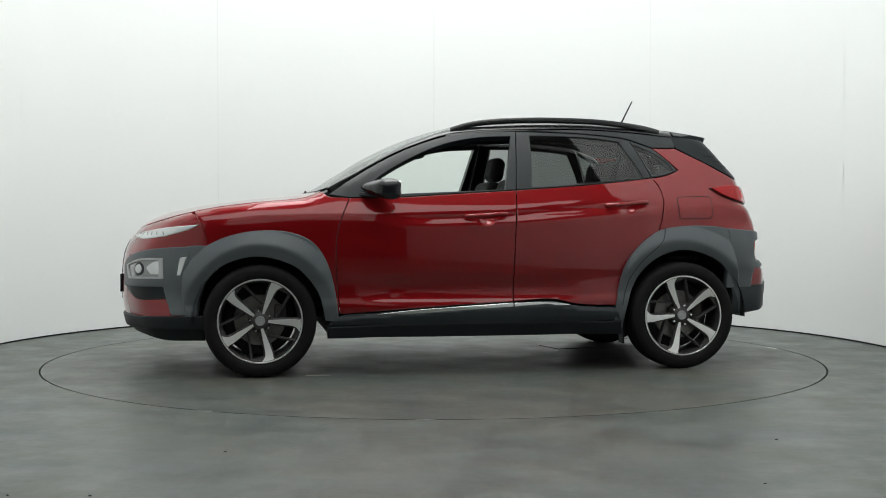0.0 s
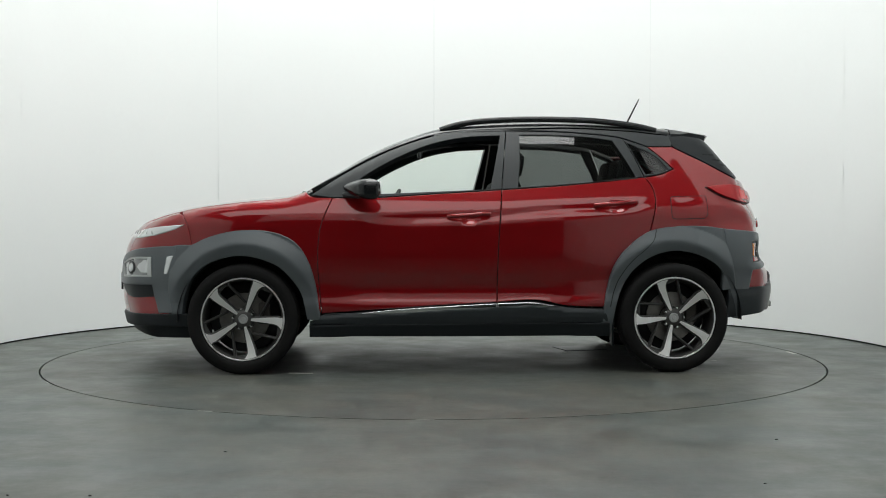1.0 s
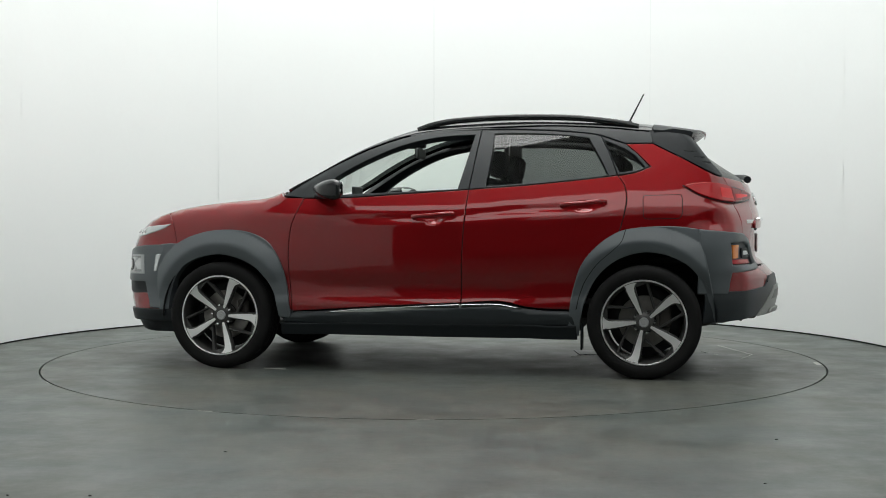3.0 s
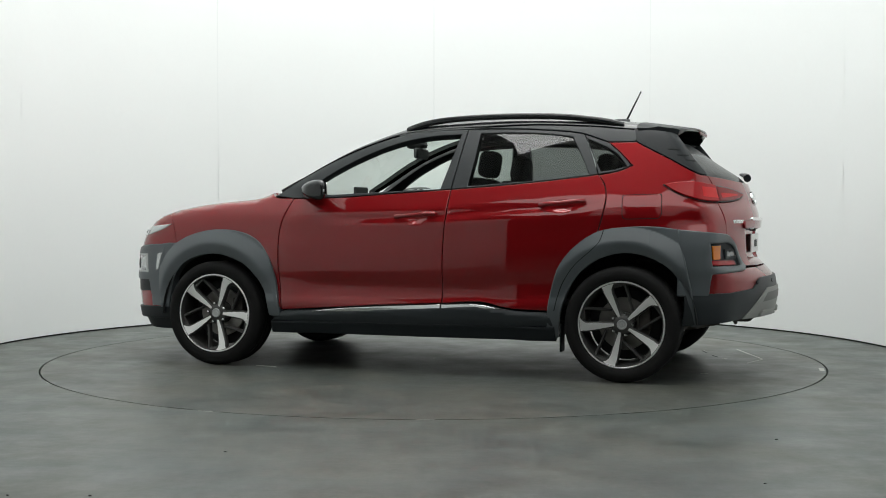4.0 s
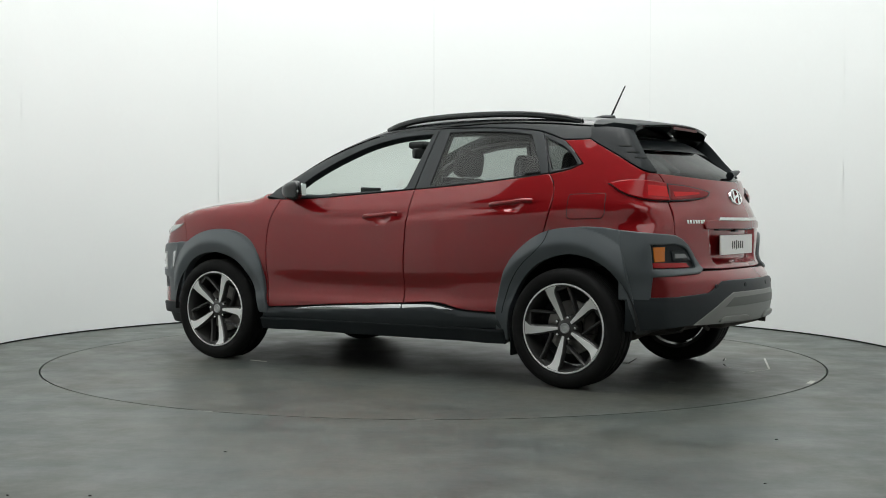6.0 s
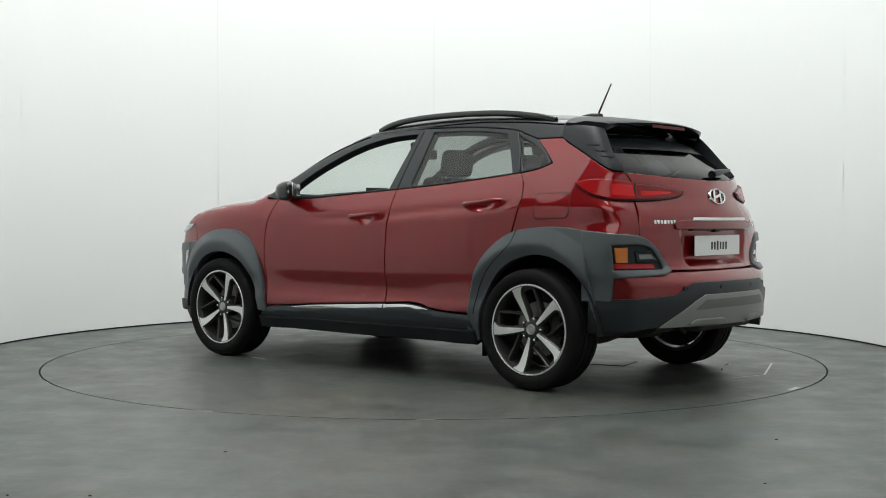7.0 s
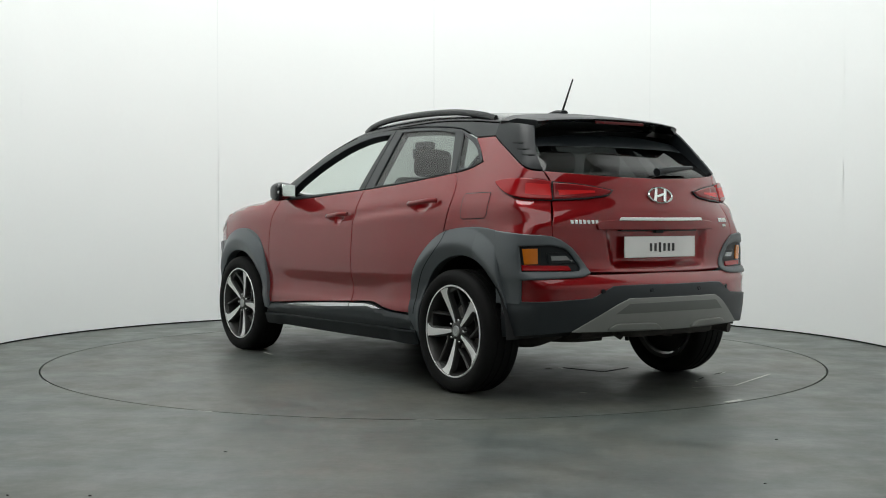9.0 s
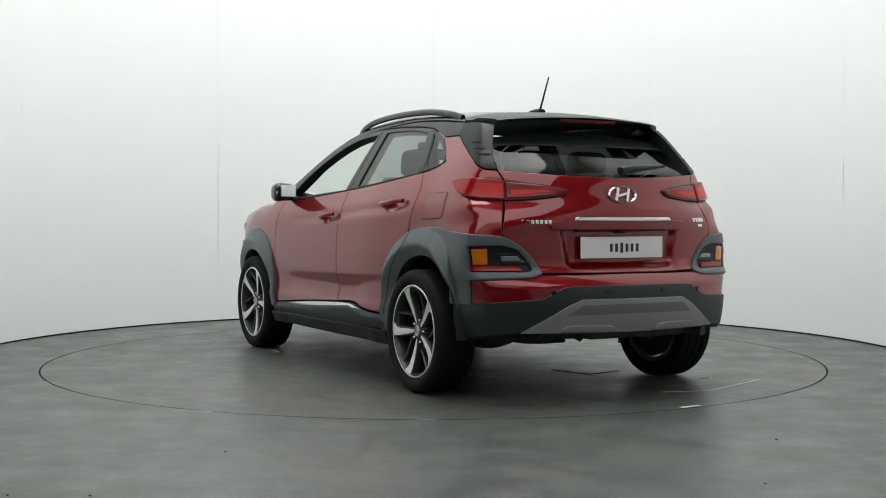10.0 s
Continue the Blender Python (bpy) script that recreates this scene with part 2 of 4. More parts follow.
def body_f(x, y, z):
    """Below zero inside the body, above zero outside."""
    a = np.abs(y)
    k = .016
    terms = [(a - WIDTH(z - LIFT(x)) + TAPER(x) - HIP_Z(z) * HIP_X(x)), (z - TOP(x) + CROWN(x) * a * a) * .85,
             REAR(z) + REARBOW(z) * a * a - x, x - FRONT(z) + .26 * a * a + .25 * a ** 4]
    top = np.maximum.reduce(terms)
    return top + k * np.log(sum(np.exp(np.clip((t - top) / k, -60, 0)) for t in terms))


def body_normal(P):
    e = 3e-3
    g = np.stack([body_f(*(P + e * np.eye(3)[i]).T) - body_f(*(P - e * np.eye(3)[i]).T) for i in range(3)], 1)
    return g / np.linalg.norm(g, axis=1)[:, None]


RX, FX = -1.0, 1.2      # upright axes from which the tail and the nose are seen


def rays(way, U):
    """From what line, and which way, the skin is met: side (x, z), top (x, y), rear (y, z), tail and nose (angle, z)."""
    n = len(U)
    zero, one = np.zeros(n), np.ones(n)
    a, b = U[:, 0], U[:, 1]
    if way == "side":
        return np.stack([a, zero, b], 1), np.stack([zero, one, zero], 1)
    if way == "top":
        return np.stack([a, b, .7 * one], 1), np.stack([zero, zero, one], 1)
    if way == "rear":
        return np.stack([-1.1 * one, a, b], 1), np.stack([-one, zero, zero], 1)
    if way == "tail":
        return np.stack([RX * one, zero, b], 1), np.stack([-np.cos(a), np.sin(a), zero], 1)
    return np.stack([FX * one, zero, b], 1), np.stack([np.cos(a), np.sin(a), zero], 1)


def on_skin(way, U):
    O, D = rays(way, np.asarray(U, float))
    lo, hi = np.zeros(len(O)), np.full(len(O), 1.35)
    for _ in range(34):
        mid = (lo + hi) / 2
        out = body_f(*(O + mid[:, None] * D).T) > 0
        hi, lo = np.where(out, mid, hi), np.where(out, lo, mid)
    P = O + lo[:, None] * D
    return P, body_normal(P)


def tail_at(x, y, z):
    return (math.atan2(y, RX - x), z)


def nose_at(x, y, z):
    return (math.atan2(y, x - FX), z)


def inside(Q, poly):
    x, y = Q[:, 0], Q[:, 1]
    hit = np.zeros(len(Q), bool)
    for (x0, y0), (x1, y1) in zip(poly, np.roll(poly, -1, 0)):
        hit ^= ((y0 > y) != (y1 > y)) & (x < (x1 - x0) * (y - y0) / (y1 - y0 + 1e-12) + x0)
    return hit


def ring_of(segments, step, inset):
    """Closed outline from smooth pieces that meet in corners, drawn in by inset; runs counter-clockwise."""
    pts = []
    for seg in segments:
        pts += smooth_line(seg, step)[:-1]
    P = np.array(pts)
    keep = np.linalg.norm(P - np.roll(P, 1, 0), axis=1) > 1e-4
    P = P[keep]
    if np.sum(P[:, 0] * np.roll(P[:, 1], -1) - P[:, 1] * np.roll(P[:, 0], -1)) < 0:
        P = P[::-1]
    if inset:
        P = shrink(P, inset)
    return P


def shrink(P, d):
    e0, e1 = P - np.roll(P, 1, 0), np.roll(P, -1, 0) - P
    n0, n1 = (np.stack([-e[:, 1], e[:, 0]], 1) / (np.linalg.norm(e, axis=1)[:, None] + 1e-9) for e in (e0, e1))
    n = n0 + n1
    n /= np.maximum(np.linalg.norm(n, axis=1), .4)[:, None]
    c = np.clip((n * n1).sum(1), .5, 1)
    return P + n * (d / c)[:, None]


from mathutils.geometry import delaunay_2d_cdt


def panel(name, way, outline, material, parent, label="", holes=(), off=0.0, thick=.02, gap=.0028, grid=.035, mirror=False, step=.025, edge=.003):
    """One pressed panel of the skin: outline in the way's own plane, rolled edges, returns inward."""
    ring = ring_of(outline, step, gap)
    inner = shrink(ring, edge)
    cuts = [ring_of(h, step, 0) for h in holes]
    hole_in = [shrink(c, -edge) for c in cuts]
    lo, hi = ring.min(0), ring.max(0)
    gx, gy = np.meshgrid(np.arange(lo[0] + grid / 2, hi[0], grid), np.arange(lo[1] + grid / 2, hi[1], grid))
    Q = np.stack([gx.ravel(), gy.ravel()], 1)
    ok = inside(Q, shrink(ring, grid * .4))
    for c in cuts:
        ok &= ~inside(Q, shrink(c, -grid * .4))
    Q = Q[ok]
    pts, edges = [], []
    for loop in (inner, *hole_in):
        s = len(pts)
        pts += [Vector(q) for q in loop]
        edges += [(s + i, s + (i + 1) % len(loop)) for i in range(len(loop))]
    nb = len(pts)
    pts += [Vector(q) for q in Q]
    V2, _, F2, *_ = delaunay_2d_cdt(pts, edges, [], 2 if cuts else 1, 1e-5)
    U = np.array([tuple(v) for v in V2])
    if cuts:
        keep = []
        for f in F2:
            c = U[list(f)].mean(0)[None]
            if inside(c, inner)[0] and not any(inside(c, h)[0] for h in hole_in):
                keep.append(f)
        F2 = keep
    P, N = on_skin(way, U)
    o = off(U) if callable(off) else np.full(len(U), off)
    verts, normals = list(P + N * o[:, None]), list(N)
    if callable(off):
        def moved(A):
            B, M = on_skin(way, A)
            return B + M * off(A)[:, None]
        e = 2e-3
        C = np.cross(moved(U + (e, 0)) - moved(U - (e, 0)), moved(U + (0, e)) - moved(U - (0, e)))
        C /= np.linalg.norm(C, axis=1)[:, None] + 1e-12
        normals = list(C * np.sign((C * N).sum(1))[:, None])
    faces = [tuple(f) for f in F2]
    # make faces point outward
    if faces:
        f = faces[len(faces) // 2]
        a, b, c = (verts[i] for i in f[:3])
        if np.dot(np.cross(b - a, c - a), N[f[0]]) < 0:
            faces = [f[::-1] for f in faces]
    for outer, inn in [(ring, inner)] + list(zip(cuts, hole_in)):
        Pi, Ni = on_skin(way, inn)
        Po, No = on_skin(way, outer)
        oi = off(inn) if callable(off) else np.full(len(inn), off)
        oo = off(outer) if callable(off) else np.full(len(outer), off)
        away = Po - Pi
        away /= np.linalg.norm(away, axis=1)[:, None] + 1e-9
        s, n = len(verts), len(inn)
        verts += list(Pi + Ni * oi[:, None]) + list(Po + No * (oo - edge)[:, None]) + list(Po + No * (oo - edge)[:, None]) + list(Po + No * (oo - thick)[:, None])
        if normals is not None:
            normals += list(Ni) + list((Ni + away) / 1.414) + list(away) + list(away)
        flip = None
        for i in range(n):
            j = (i + 1) % n
            for r in (0, 2):
                q = (s + r * n + i, s + r * n + j, s + (r + 1) * n + j, s + (r + 1) * n + i)
                if flip is None:
                    a, b, c = (verts[k] for k in q[:3])
                    flip = np.dot(np.cross(b - a, c - a), Ni[i] + away[i]) < 0
                faces.append(q[::-1] if flip else q)
    verts = np.array(verts)
    if mirror:
        verts[:, 1] *= -1
        faces = [f[::-1] for f in faces]
        if normals is not None:
            normals = np.array(normals) * (1, -1, 1)
    return part(name, mesh_of(name, verts, faces, normals), material, parent, label)


def both(name, way, outline, material, parents, label="", **more):
    """The same panel on the left and on the right."""
    pl, pr = parents if isinstance(parents, tuple) else (parents, parents)
    return panel(name, way, outline, material, pl, label, **more), panel(name, way, outline, material, pr, label, mirror=True, **more)


# ---- the setting ----
def ring_sheet(r0, r1, n, z0, z1):
    """A flat ring with an upright inner rim."""
    verts, faces = [], []
    for i in range(n):
        a = 2 * math.pi * i / n
        c, s = math.cos(a), math.sin(a)
        verts += [(r0 * c, r0 * s, z1), (r0 * c, r0 * s, z0), (r1 * c, r1 * s, z0)]
    for i in range(n):
        j = (i + 1) % n
        faces += [(i * 3, i * 3 + 1, j * 3 + 1, j * 3), (i * 3 + 1, i * 3 + 2, j * 3 + 2, j * 3 + 1)]
    return mesh_of("sheet", verts, faces, smooth=False)


def build_setting():
    fl = new("floor", ring_sheet(TABLE_R + .012, 15, 192, 0, -.08))
    fl.data.materials.append(M_FLOOR)
    tagged(fl, "worn grey painted studio floor around the turntable", "floor", kind="structure")
    # glints along the fixed rim, laid on as thin pale slivers
    for a0, a1 in ((118, 125), (209, 210.5), (243, 245), (268, 270)):
        verts, faces = [], []
        n = 8
        for i in range(n + 1):
            a = radians(a0 + (a1 - a0) * i / n)
            for r in (TABLE_R + .013, TABLE_R + .020):
                verts.append((r * math.cos(a), r * math.sin(a), .001))
        faces = [(2 * i, 2 * i + 1, 2 * i + 3, 2 * i + 2) for i in range(n)]
        part("edge_glint", mesh_of("edge_glint", verts, faces, smooth=False), M_MARK, fl)
    pit = bmesh.new()
    bmesh.ops.create_circle(pit, cap_ends=True, radius=TABLE_R + .05, segments=64, matrix=Matrix.Translation((0, 0, -.075)))
    me = bpy.data.meshes.new("pit")
    pit.to_mesh(me)
    pit.free()
    me.materials.append(M_GAP)
    tagged(new("floor_pit", me), "dark pit under the turntable", "pit", kind="structure")
    # loose grit on the floor
    grit = bmesh.new()
    rnd = random.Random(4)
    for k in range(6):
        x, y, sz = rnd.uniform(-2.2, 2.2), rnd.uniform(-4.2, -2.75), rnd.uniform(.003, .007)
        bmesh.ops.create_cube(grit, size=1, matrix=Matrix.Translation((x, y, .0015)) @ Matrix.Rotation(rnd.uniform(0, 3), 4, "Z") @ Matrix.Diagonal((sz * 2, sz, .003, 1)))
    me = bpy.data.meshes.new("grit")
    grit.to_mesh(me)
    grit.free()
    me.materials.append(M_GAP)
    tagged(new("grit", me), "small dark crumbs of grit on the floor", "grit", kind="stuff")
    # curved wall of upright panels
    CX, CY, R, H = .017, .246, 3.255, 6.5
    joints = [-44, -20.7, 16.4, 53.56, 90.39, 127.2, 164.9, 202, 224]
    wall = empty("wall_booth", label="curved white wall of tall upright panels", category="wall", kind="structure")
    for a0, a1 in zip(joints, joints[1:]):
        gap = math.degrees(.0020 / R)
        n = max(3, int((a1 - a0) / 1.5))
        verts, faces = [], []
        for i in range(n + 1):
            a = radians(a0 + gap + (a1 - a0 - 2 * gap) * i / n)
            for r, z in ((R, .012), (R, H), (R + .03, H), (R + .03, .012)):
                verts.append((CX + r * math.cos(a), CY + r * math.sin(a), z))
        for i in range(n):
            for k in range(4):
                w = (k + 1) % 4
                faces.append((i * 4 + k, i * 4 + w, i * 4 + 4 + w, i * 4 + 4 + k))
        faces += [(0, 3, 2, 1), (n * 4, n * 4 + 1, n * 4 + 2, n * 4 + 3)]
        me = mesh_of("wall_panel", verts, faces, [((CX - x) / R, (CY - y) / R, 0) for x, y, z in verts])
        part("wall_panel", me, M_WALL, wall)
    # backing strip behind the joints, and a dark strip for the shadow gap at the foot
    for name, r, z0, z1, m, label in (("joint_backing", R + .004, .02, H, M_JOINT, "pale strip behind the panel joints"), ("foot_shade", R + .006, 0, .014, M_GAP, "dark strip that stands for the shadow gap under the wall")):
        verts, faces = [], []
        n = 170
        for i in range(n + 1):
            a = radians(-44 + 268 * i / n)
            for rr, z in ((r, z0), (r, z1), (r + .004, z1), (r + .004, z0)):
                verts.append((CX + rr * math.cos(a), CY + rr * math.sin(a), z))
        for i in range(n):
            for k in range(4):
                w = (k + 1) % 4
                faces.append((i * 4 + k, i * 4 + w, i * 4 + 4 + w, i * 4 + 4 + k))
        part(name, mesh_of(name, verts, faces, smooth=False), m, wall, label)
    # unseen low white screens, added for pale reflections in the car, from the booth's mouth towards the camera: one on
    # the left, three on the right
    for sx, y0, y1 in ((-1, -2.03, -5.1), (1, -2.03, -4.2), (1, -4.205, -6.4), (1, -6.405, -8.8)):
        part("side_reflection_card", box(.03, y0 - y1, 2.4, (.017 + sx * 2.375, (y0 + y1) / 2, 1.205), .002, 1), M_WALL, wall)
    # unseen white screen, added to be reflected, hung from the ceiling behind the camera
    part("hanging_reflection_card", box(4.72, .03, 3.86, (.017, -8.82, 4.72), .002, 1), M_WALL, wall)
    # unseen hall around, added to give the paint dark reflections, and ceiling
    hall = bmesh.new()
    for sx, sy, at in ((24, .2, (0, -12, 3.3)), (24, .2, (0, 8, 3.3)), (.2, 20, (-11, -2, 3.3)), (.2, 20, (11, -2, 3.3))):
        b = box(sx, sy, 6.7, at)
        me = bpy.data.meshes.new("t")
        b.to_mesh(me)
        b.free()
        hall.from_mesh(me)
    me = bpy.data.meshes.new("hall")
    hall.to_mesh(me)
    hall.free()
    me.materials.append(M_HALL)
    tagged(new("wall_dark_surround", me), "unseen dim grey walls added around the booth for dark reflections", "wall", kind="structure")
    b = box(24, 22, .1, (0, -2, 6.7))
    me = bpy.data.meshes.new("ceiling")
    b.to_mesh(me)
    b.free()
    me.materials.append(M_CEIL)
    tagged(new("ceiling", me), "plain pale studio ceiling", "ceiling", kind="structure")


def build_table():
    table = empty("turntable", label="round grey painted turntable flush with the floor", category="turntable")
    bm = bmesh.new()
    bmesh.ops.create_cone(bm, cap_ends=True, segments=192, radius1=TABLE_R, radius2=TABLE_R, depth=.05, matrix=Matrix.Translation((0, 0, -.025)))
    part("disc", bm, M_TABLE, table)

    def strip(name, x0, y0, x1, y1, wide, m, high=.0015):
        v = Vector((x1 - x0, y1 - y0, 0))
        part(name, box(v.length, wide, high, ((x0 + x1) / 2, (y0 + y1) / 2, high / 2 + .0005), 0, turn=Matrix.Rotation(math.atan2(v.y, v.x), 4, "Z")), m, table)
    strip("tape_mark", -2.098, -.585, -1.878, -1.150, .012, M_MARK)
    strip("tape_mark", -2.098, -.585, -2.02, -.33, .006, M_MARK)
    strip("edge_chip", -2.489, -.074, -2.478, -.208, .03, M_MARK)
    for x0, y0, x1, y1, w in ((.910, .81, .765, .825, .018), (-.985, -.29, -.93, -.30, .022), (-.90, -.215, -.925, -.24, .02), (-1.075, .177, -1.055, .19, .012), (-1.84, .284, -1.80, .30, .012), (-1.87, -.53, -1.84, -.55, .014), (-1.69, -.93, -1.665, -.99, .006), (-.03, .066, -.01, .07, .008)):
        strip("paint_chip", x0, y0, x1, y1, w, M_MARK)
    for x0, y0, x1, y1 in ((-1.70, -.86, -1.66, -1.0), (-1.80, -.62, -1.76, -.70)):
        strip("scratch", x0, y0, x1, y1, .008, M_GAP)
    # access hatch
    part("hatch", box(.30, .27, .003, (-1.06, -.49, .0025), .001, 1, Matrix.Rotation(radians(14), 4, "Z")), M_TABLE, table)
    part("hatch_frame", box(.306, .276, .002, (-1.06, -.49, .0012), 0, turn=Matrix.Rotation(radians(14), 4, "Z")), M_GAP, table)
    return table


# ---- the car ----
def build_car():
    car = empty("car", label="red compact crossover car with grey cladding and black roof", category="car")

    def dents(spots):
        """Shallow bowls behind the door handles."""
        def off(U):
            x0 = U[:, 0]
            line = .930 + .03 * np.clip((.3 - x0) / .8, 0, 1) + .05 * np.clip((-.2 - x0) / .9, 0, 1)
            fade = np.clip((.62 - x0) / .35, 0, 1) * np.clip((x0 + 1.2) / .2, 0, 1)
            o = -.0085 * fade * np.exp(-((U[:, 1] - line) / .028) ** 2)
            # scooped lower flank, fading out towards both wheels
            ends = np.clip((.80 - x0) / .28, 0, 1) * np.clip((x0 + .72) / .28, 0, 1)
            ends = ends * ends * (3 - 2 * ends)
            o -= .012 * ends * np.exp(-((U[:, 1] - .505) / .058) ** 2)
            for x, z, wide, high, deep in spots:
                q = ((U[:, 0] - x) / wide) ** 2 + ((U[:, 1] - z) / high) ** 2
                o -= deep * np.clip(1 - q, 0, 1) ** 1.5
            return o
        return off

    # doors, lower skins
    FD_FRONT = [(.77, 1.056), (.839, .881), (.856, .678), (.833, .362)]
    BELT_F = [(-.255, 1.107), (.185, 1.079), (.464, 1.061), (.77, 1.056)]
    FD_LOW = [(.833, .362), (.62, .376), (.187, .407), (-.221, .429)]
    MID = [(-.221, .429), (-.229, .752), (-.255, 1.107)]
    fd = both("front_door", "side", [FD_FRONT, FD_LOW, MID, BELT_F], M_PAINT, car, "red front door with lowered window", off=dents([(-.06, .930, .062, .040, .016)]), grid=.022)
    RD_LOW = [(-.221, .429), (-.43, .441), (-.51, .434), (-.60, .412), (-.70, .401), (-.874, .396)]
    RD_ARCH = [(-.874, .396), (-.891, .495), (-.938, .648), (-1.015, .751), (-1.154, .850)]
    RD_REAR = [(-1.154, .850), (-1.182, .957), (-1.196, 1.06), (-1.176, 1.137), (-1.138, 1.188)]
    BELT_R = [(-1.138, 1.188), (-.996, 1.171), (-.643, 1.135), (-.255, 1.107)]
    rd = both("rear_door", "side", [MID[::-1], RD_LOW, RD_ARCH, RD_REAR, BELT_R], M_PAINT, car, "red rear door with tinted window", off=dents([(-.95, 1.000, .062, .040, .016)]), grid=.022)

    # window frames with their openings
    TOP_F = [(.90, 1.072), (.765, 1.165), (.595, 1.266), (.378, 1.370), (.145, 1.446), (-.071, 1.474), (-.30, 1.480)]
    FWIN = [[(.60, 1.075), (-.186, 1.110)], [(-.186, 1.110), (-.225, 1.28), (-.262, 1.448)], [(-.262, 1.448), (-.033, 1.434), (.178, 1.388), (.388, 1.300), (.578, 1.190), (.69, 1.10)], [(.69, 1.10), (.60, 1.075)]]
    both("window_frame", "side", [TOP_F, [(-.30, 1.480), (-.255, 1.107)], BELT_F, [(.77, 1.056), (.90, 1.072)]], M_FRAME, fd, "satin black window frame", holes=[FWIN], thick=.05)
    TOP_R = [(-.30, 1.480), (-.671, 1.470), (-.972, 1.444), (-1.03, 1.432)]
    RWIN = [[(-.355, 1.124), (-.375, 1.30), (-.383, 1.452)], [(-.383, 1.452), (-.598, 1.450), (-.81, 1.438), (-.960, 1.418)], [(-.960, 1.418), (-1.035, 1.29), (-1.09, 1.180)], [(-1.09, 1.180), (-.70, 1.150), (-.355, 1.124)]]
    REAR_CUT = [(-1.03, 1.432), (-1.09, 1.31), (-1.138, 1.188)]
    both("window_frame", "side", [TOP_R, REAR_CUT, BELT_R, [(-.255, 1.107), (-.30, 1.480)]], M_FRAME, rd, "satin black window frame", holes=[RWIN], thick=.05)
    both("window_pane", "side", RWIN, M_TINT, rd, "dark privacy glass", off=-.008, thick=.004, gap=-.004)
    panel("window_pane", "side", FWIN, M_GLASS, fd[1], "clear glass", off=-.008, thick=.004, gap=-.004, mirror=True)
    QUARTER = [(-1.03, 1.432), (-1.178, 1.380)]
    both("quarter_window_frame", "side", [QUARTER, [(-1.178, 1.380), (-1.255, 1.315), (-1.325, 1.240)], [(-1.325, 1.240), (-1.25, 1.208), (-1.138, 1.188)], REAR_CUT[::-1]], M_FRAME, car, "satin black quarter window surround",
         holes=[[[(-1.050, 1.405), (-1.10, 1.30), (-1.150, 1.205)], [(-1.150, 1.205), (-1.23, 1.215), (-1.300, 1.235)], [(-1.300, 1.235), (-1.24, 1.305), (-1.175, 1.350)], [(-1.175, 1.350), (-1.050, 1.405)]]], thick=.04)
    both("quarter_pane", "side", [[(-1.050, 1.405), (-1.10, 1.30), (-1.150, 1.205)], [(-1.150, 1.205), (-1.23, 1.215), (-1.300, 1.235)], [(-1.300, 1.235), (-1.24, 1.305), (-1.175, 1.350)], [(-1.175, 1.350), (-1.050, 1.405)]],
         M_TINT, car, "dark privacy glass", off=-.006, thick=.004, gap=-.004)

    # bonnet, wings
    EDGE_Y = [(.93, .735), (1.2, .745), (1.5, .735), (1.68, .70)]
    HOOD_FRONT = [(1.68, .70), (1.86, .60), (1.97, .42), (2.03, .2), (2.045, 0)]
    HOOD_BACK = [(1.03, 0), (.99, .4), (.93, .735)]

    def flip(seg):
        return [(x, -y) for x, y in seg[::-1]]
    panel("bonnet", "top", [EDGE_Y, HOOD_FRONT, flip(HOOD_FRONT), flip(EDGE_Y), flip(HOOD_BACK), HOOD_BACK], M_PAINT, car, "red bonnet")
    seam = [(x, float(on_skin("top", [(x, y)])[0][0][2])) for x, y in smooth_line(EDGE_Y, .12)]
    both("front_wing", "side", [seam, [seam[-1], (1.63, .88), (1.606, .766)], [(1.606, .766), (1.502, .813), (1.332, .851), (1.131, .844), (.997, .787), (.925, .69), (.878, .55), (.848, .362)], FD_FRONT[::-1], [(.77, 1.056), (.90, 1.066), seam[0]]],
         M_PAINT, car, "red front wing", gap=.0014)
    # roof with its front posts
    HEAD = [(.055, 0), (.03, .3), (-.02, .50)]
    POST_IN = [(-.02, .50), (.3, .545), (.6, .595), (.875, .655)]
    POST_OUT = [(.905, .735), (.765, .712), (.595, .680), (.378, .635), (.145, .592), (-.07, .578), (-.67, .575), (-1.2, .575), (-1.335, .575)]
    ROOF_BACK = [(-1.335, .575), (-1.36, .3), (-1.365, 0)]
    panel("roof", "top", [HEAD, POST_IN, [(.875, .655), (.905, .735)], POST_OUT, ROOF_BACK, flip(ROOF_BACK), flip(POST_OUT), flip([(.875, .655), (.905, .735)]), flip(POST_IN), flip(HEAD)], M_BLACK, car, "gloss black roof", thick=.03)
    upper = [(x, float(on_skin("top", [(x, y)])[0][0][2]) - .003) for x, y in smooth_line(POST_OUT[4:], .15)]
    both("roof_side", "side", [upper, [upper[-1], (-1.337, 1.383)], [(-1.337, 1.383), (-1.178, 1.383)], [(-1.178, 1.383), (-1.03, 1.435), (-.972, 1.447), (-.671, 1.473), (-.30, 1.483), (-.071, 1.477), (.145, 1.449)], [(.145, 1.449), upper[0]]], M_FRAME, car, "black roof edge", gap=.001, grid=.02)
    GLASS_LOW = [(.875, .655), (.95, .45), (.995, 0)]
    panel("windscreen", "top", [HEAD, POST_IN, GLASS_LOW, flip(GLASS_LOW), flip(POST_IN), flip(HEAD)], M_GLASS, car, "clear windscreen", off=-.004, thick=.004)
    panel("cowl", "top", [GLASS_LOW, flip(GLASS_LOW), [(.875, -.655), (.93, -.735)], flip(HOOD_BACK), HOOD_BACK, [(.93, .735), (.875, .655)]], M_TRIM, car, "black cowl below the windscreen", off=-.02)

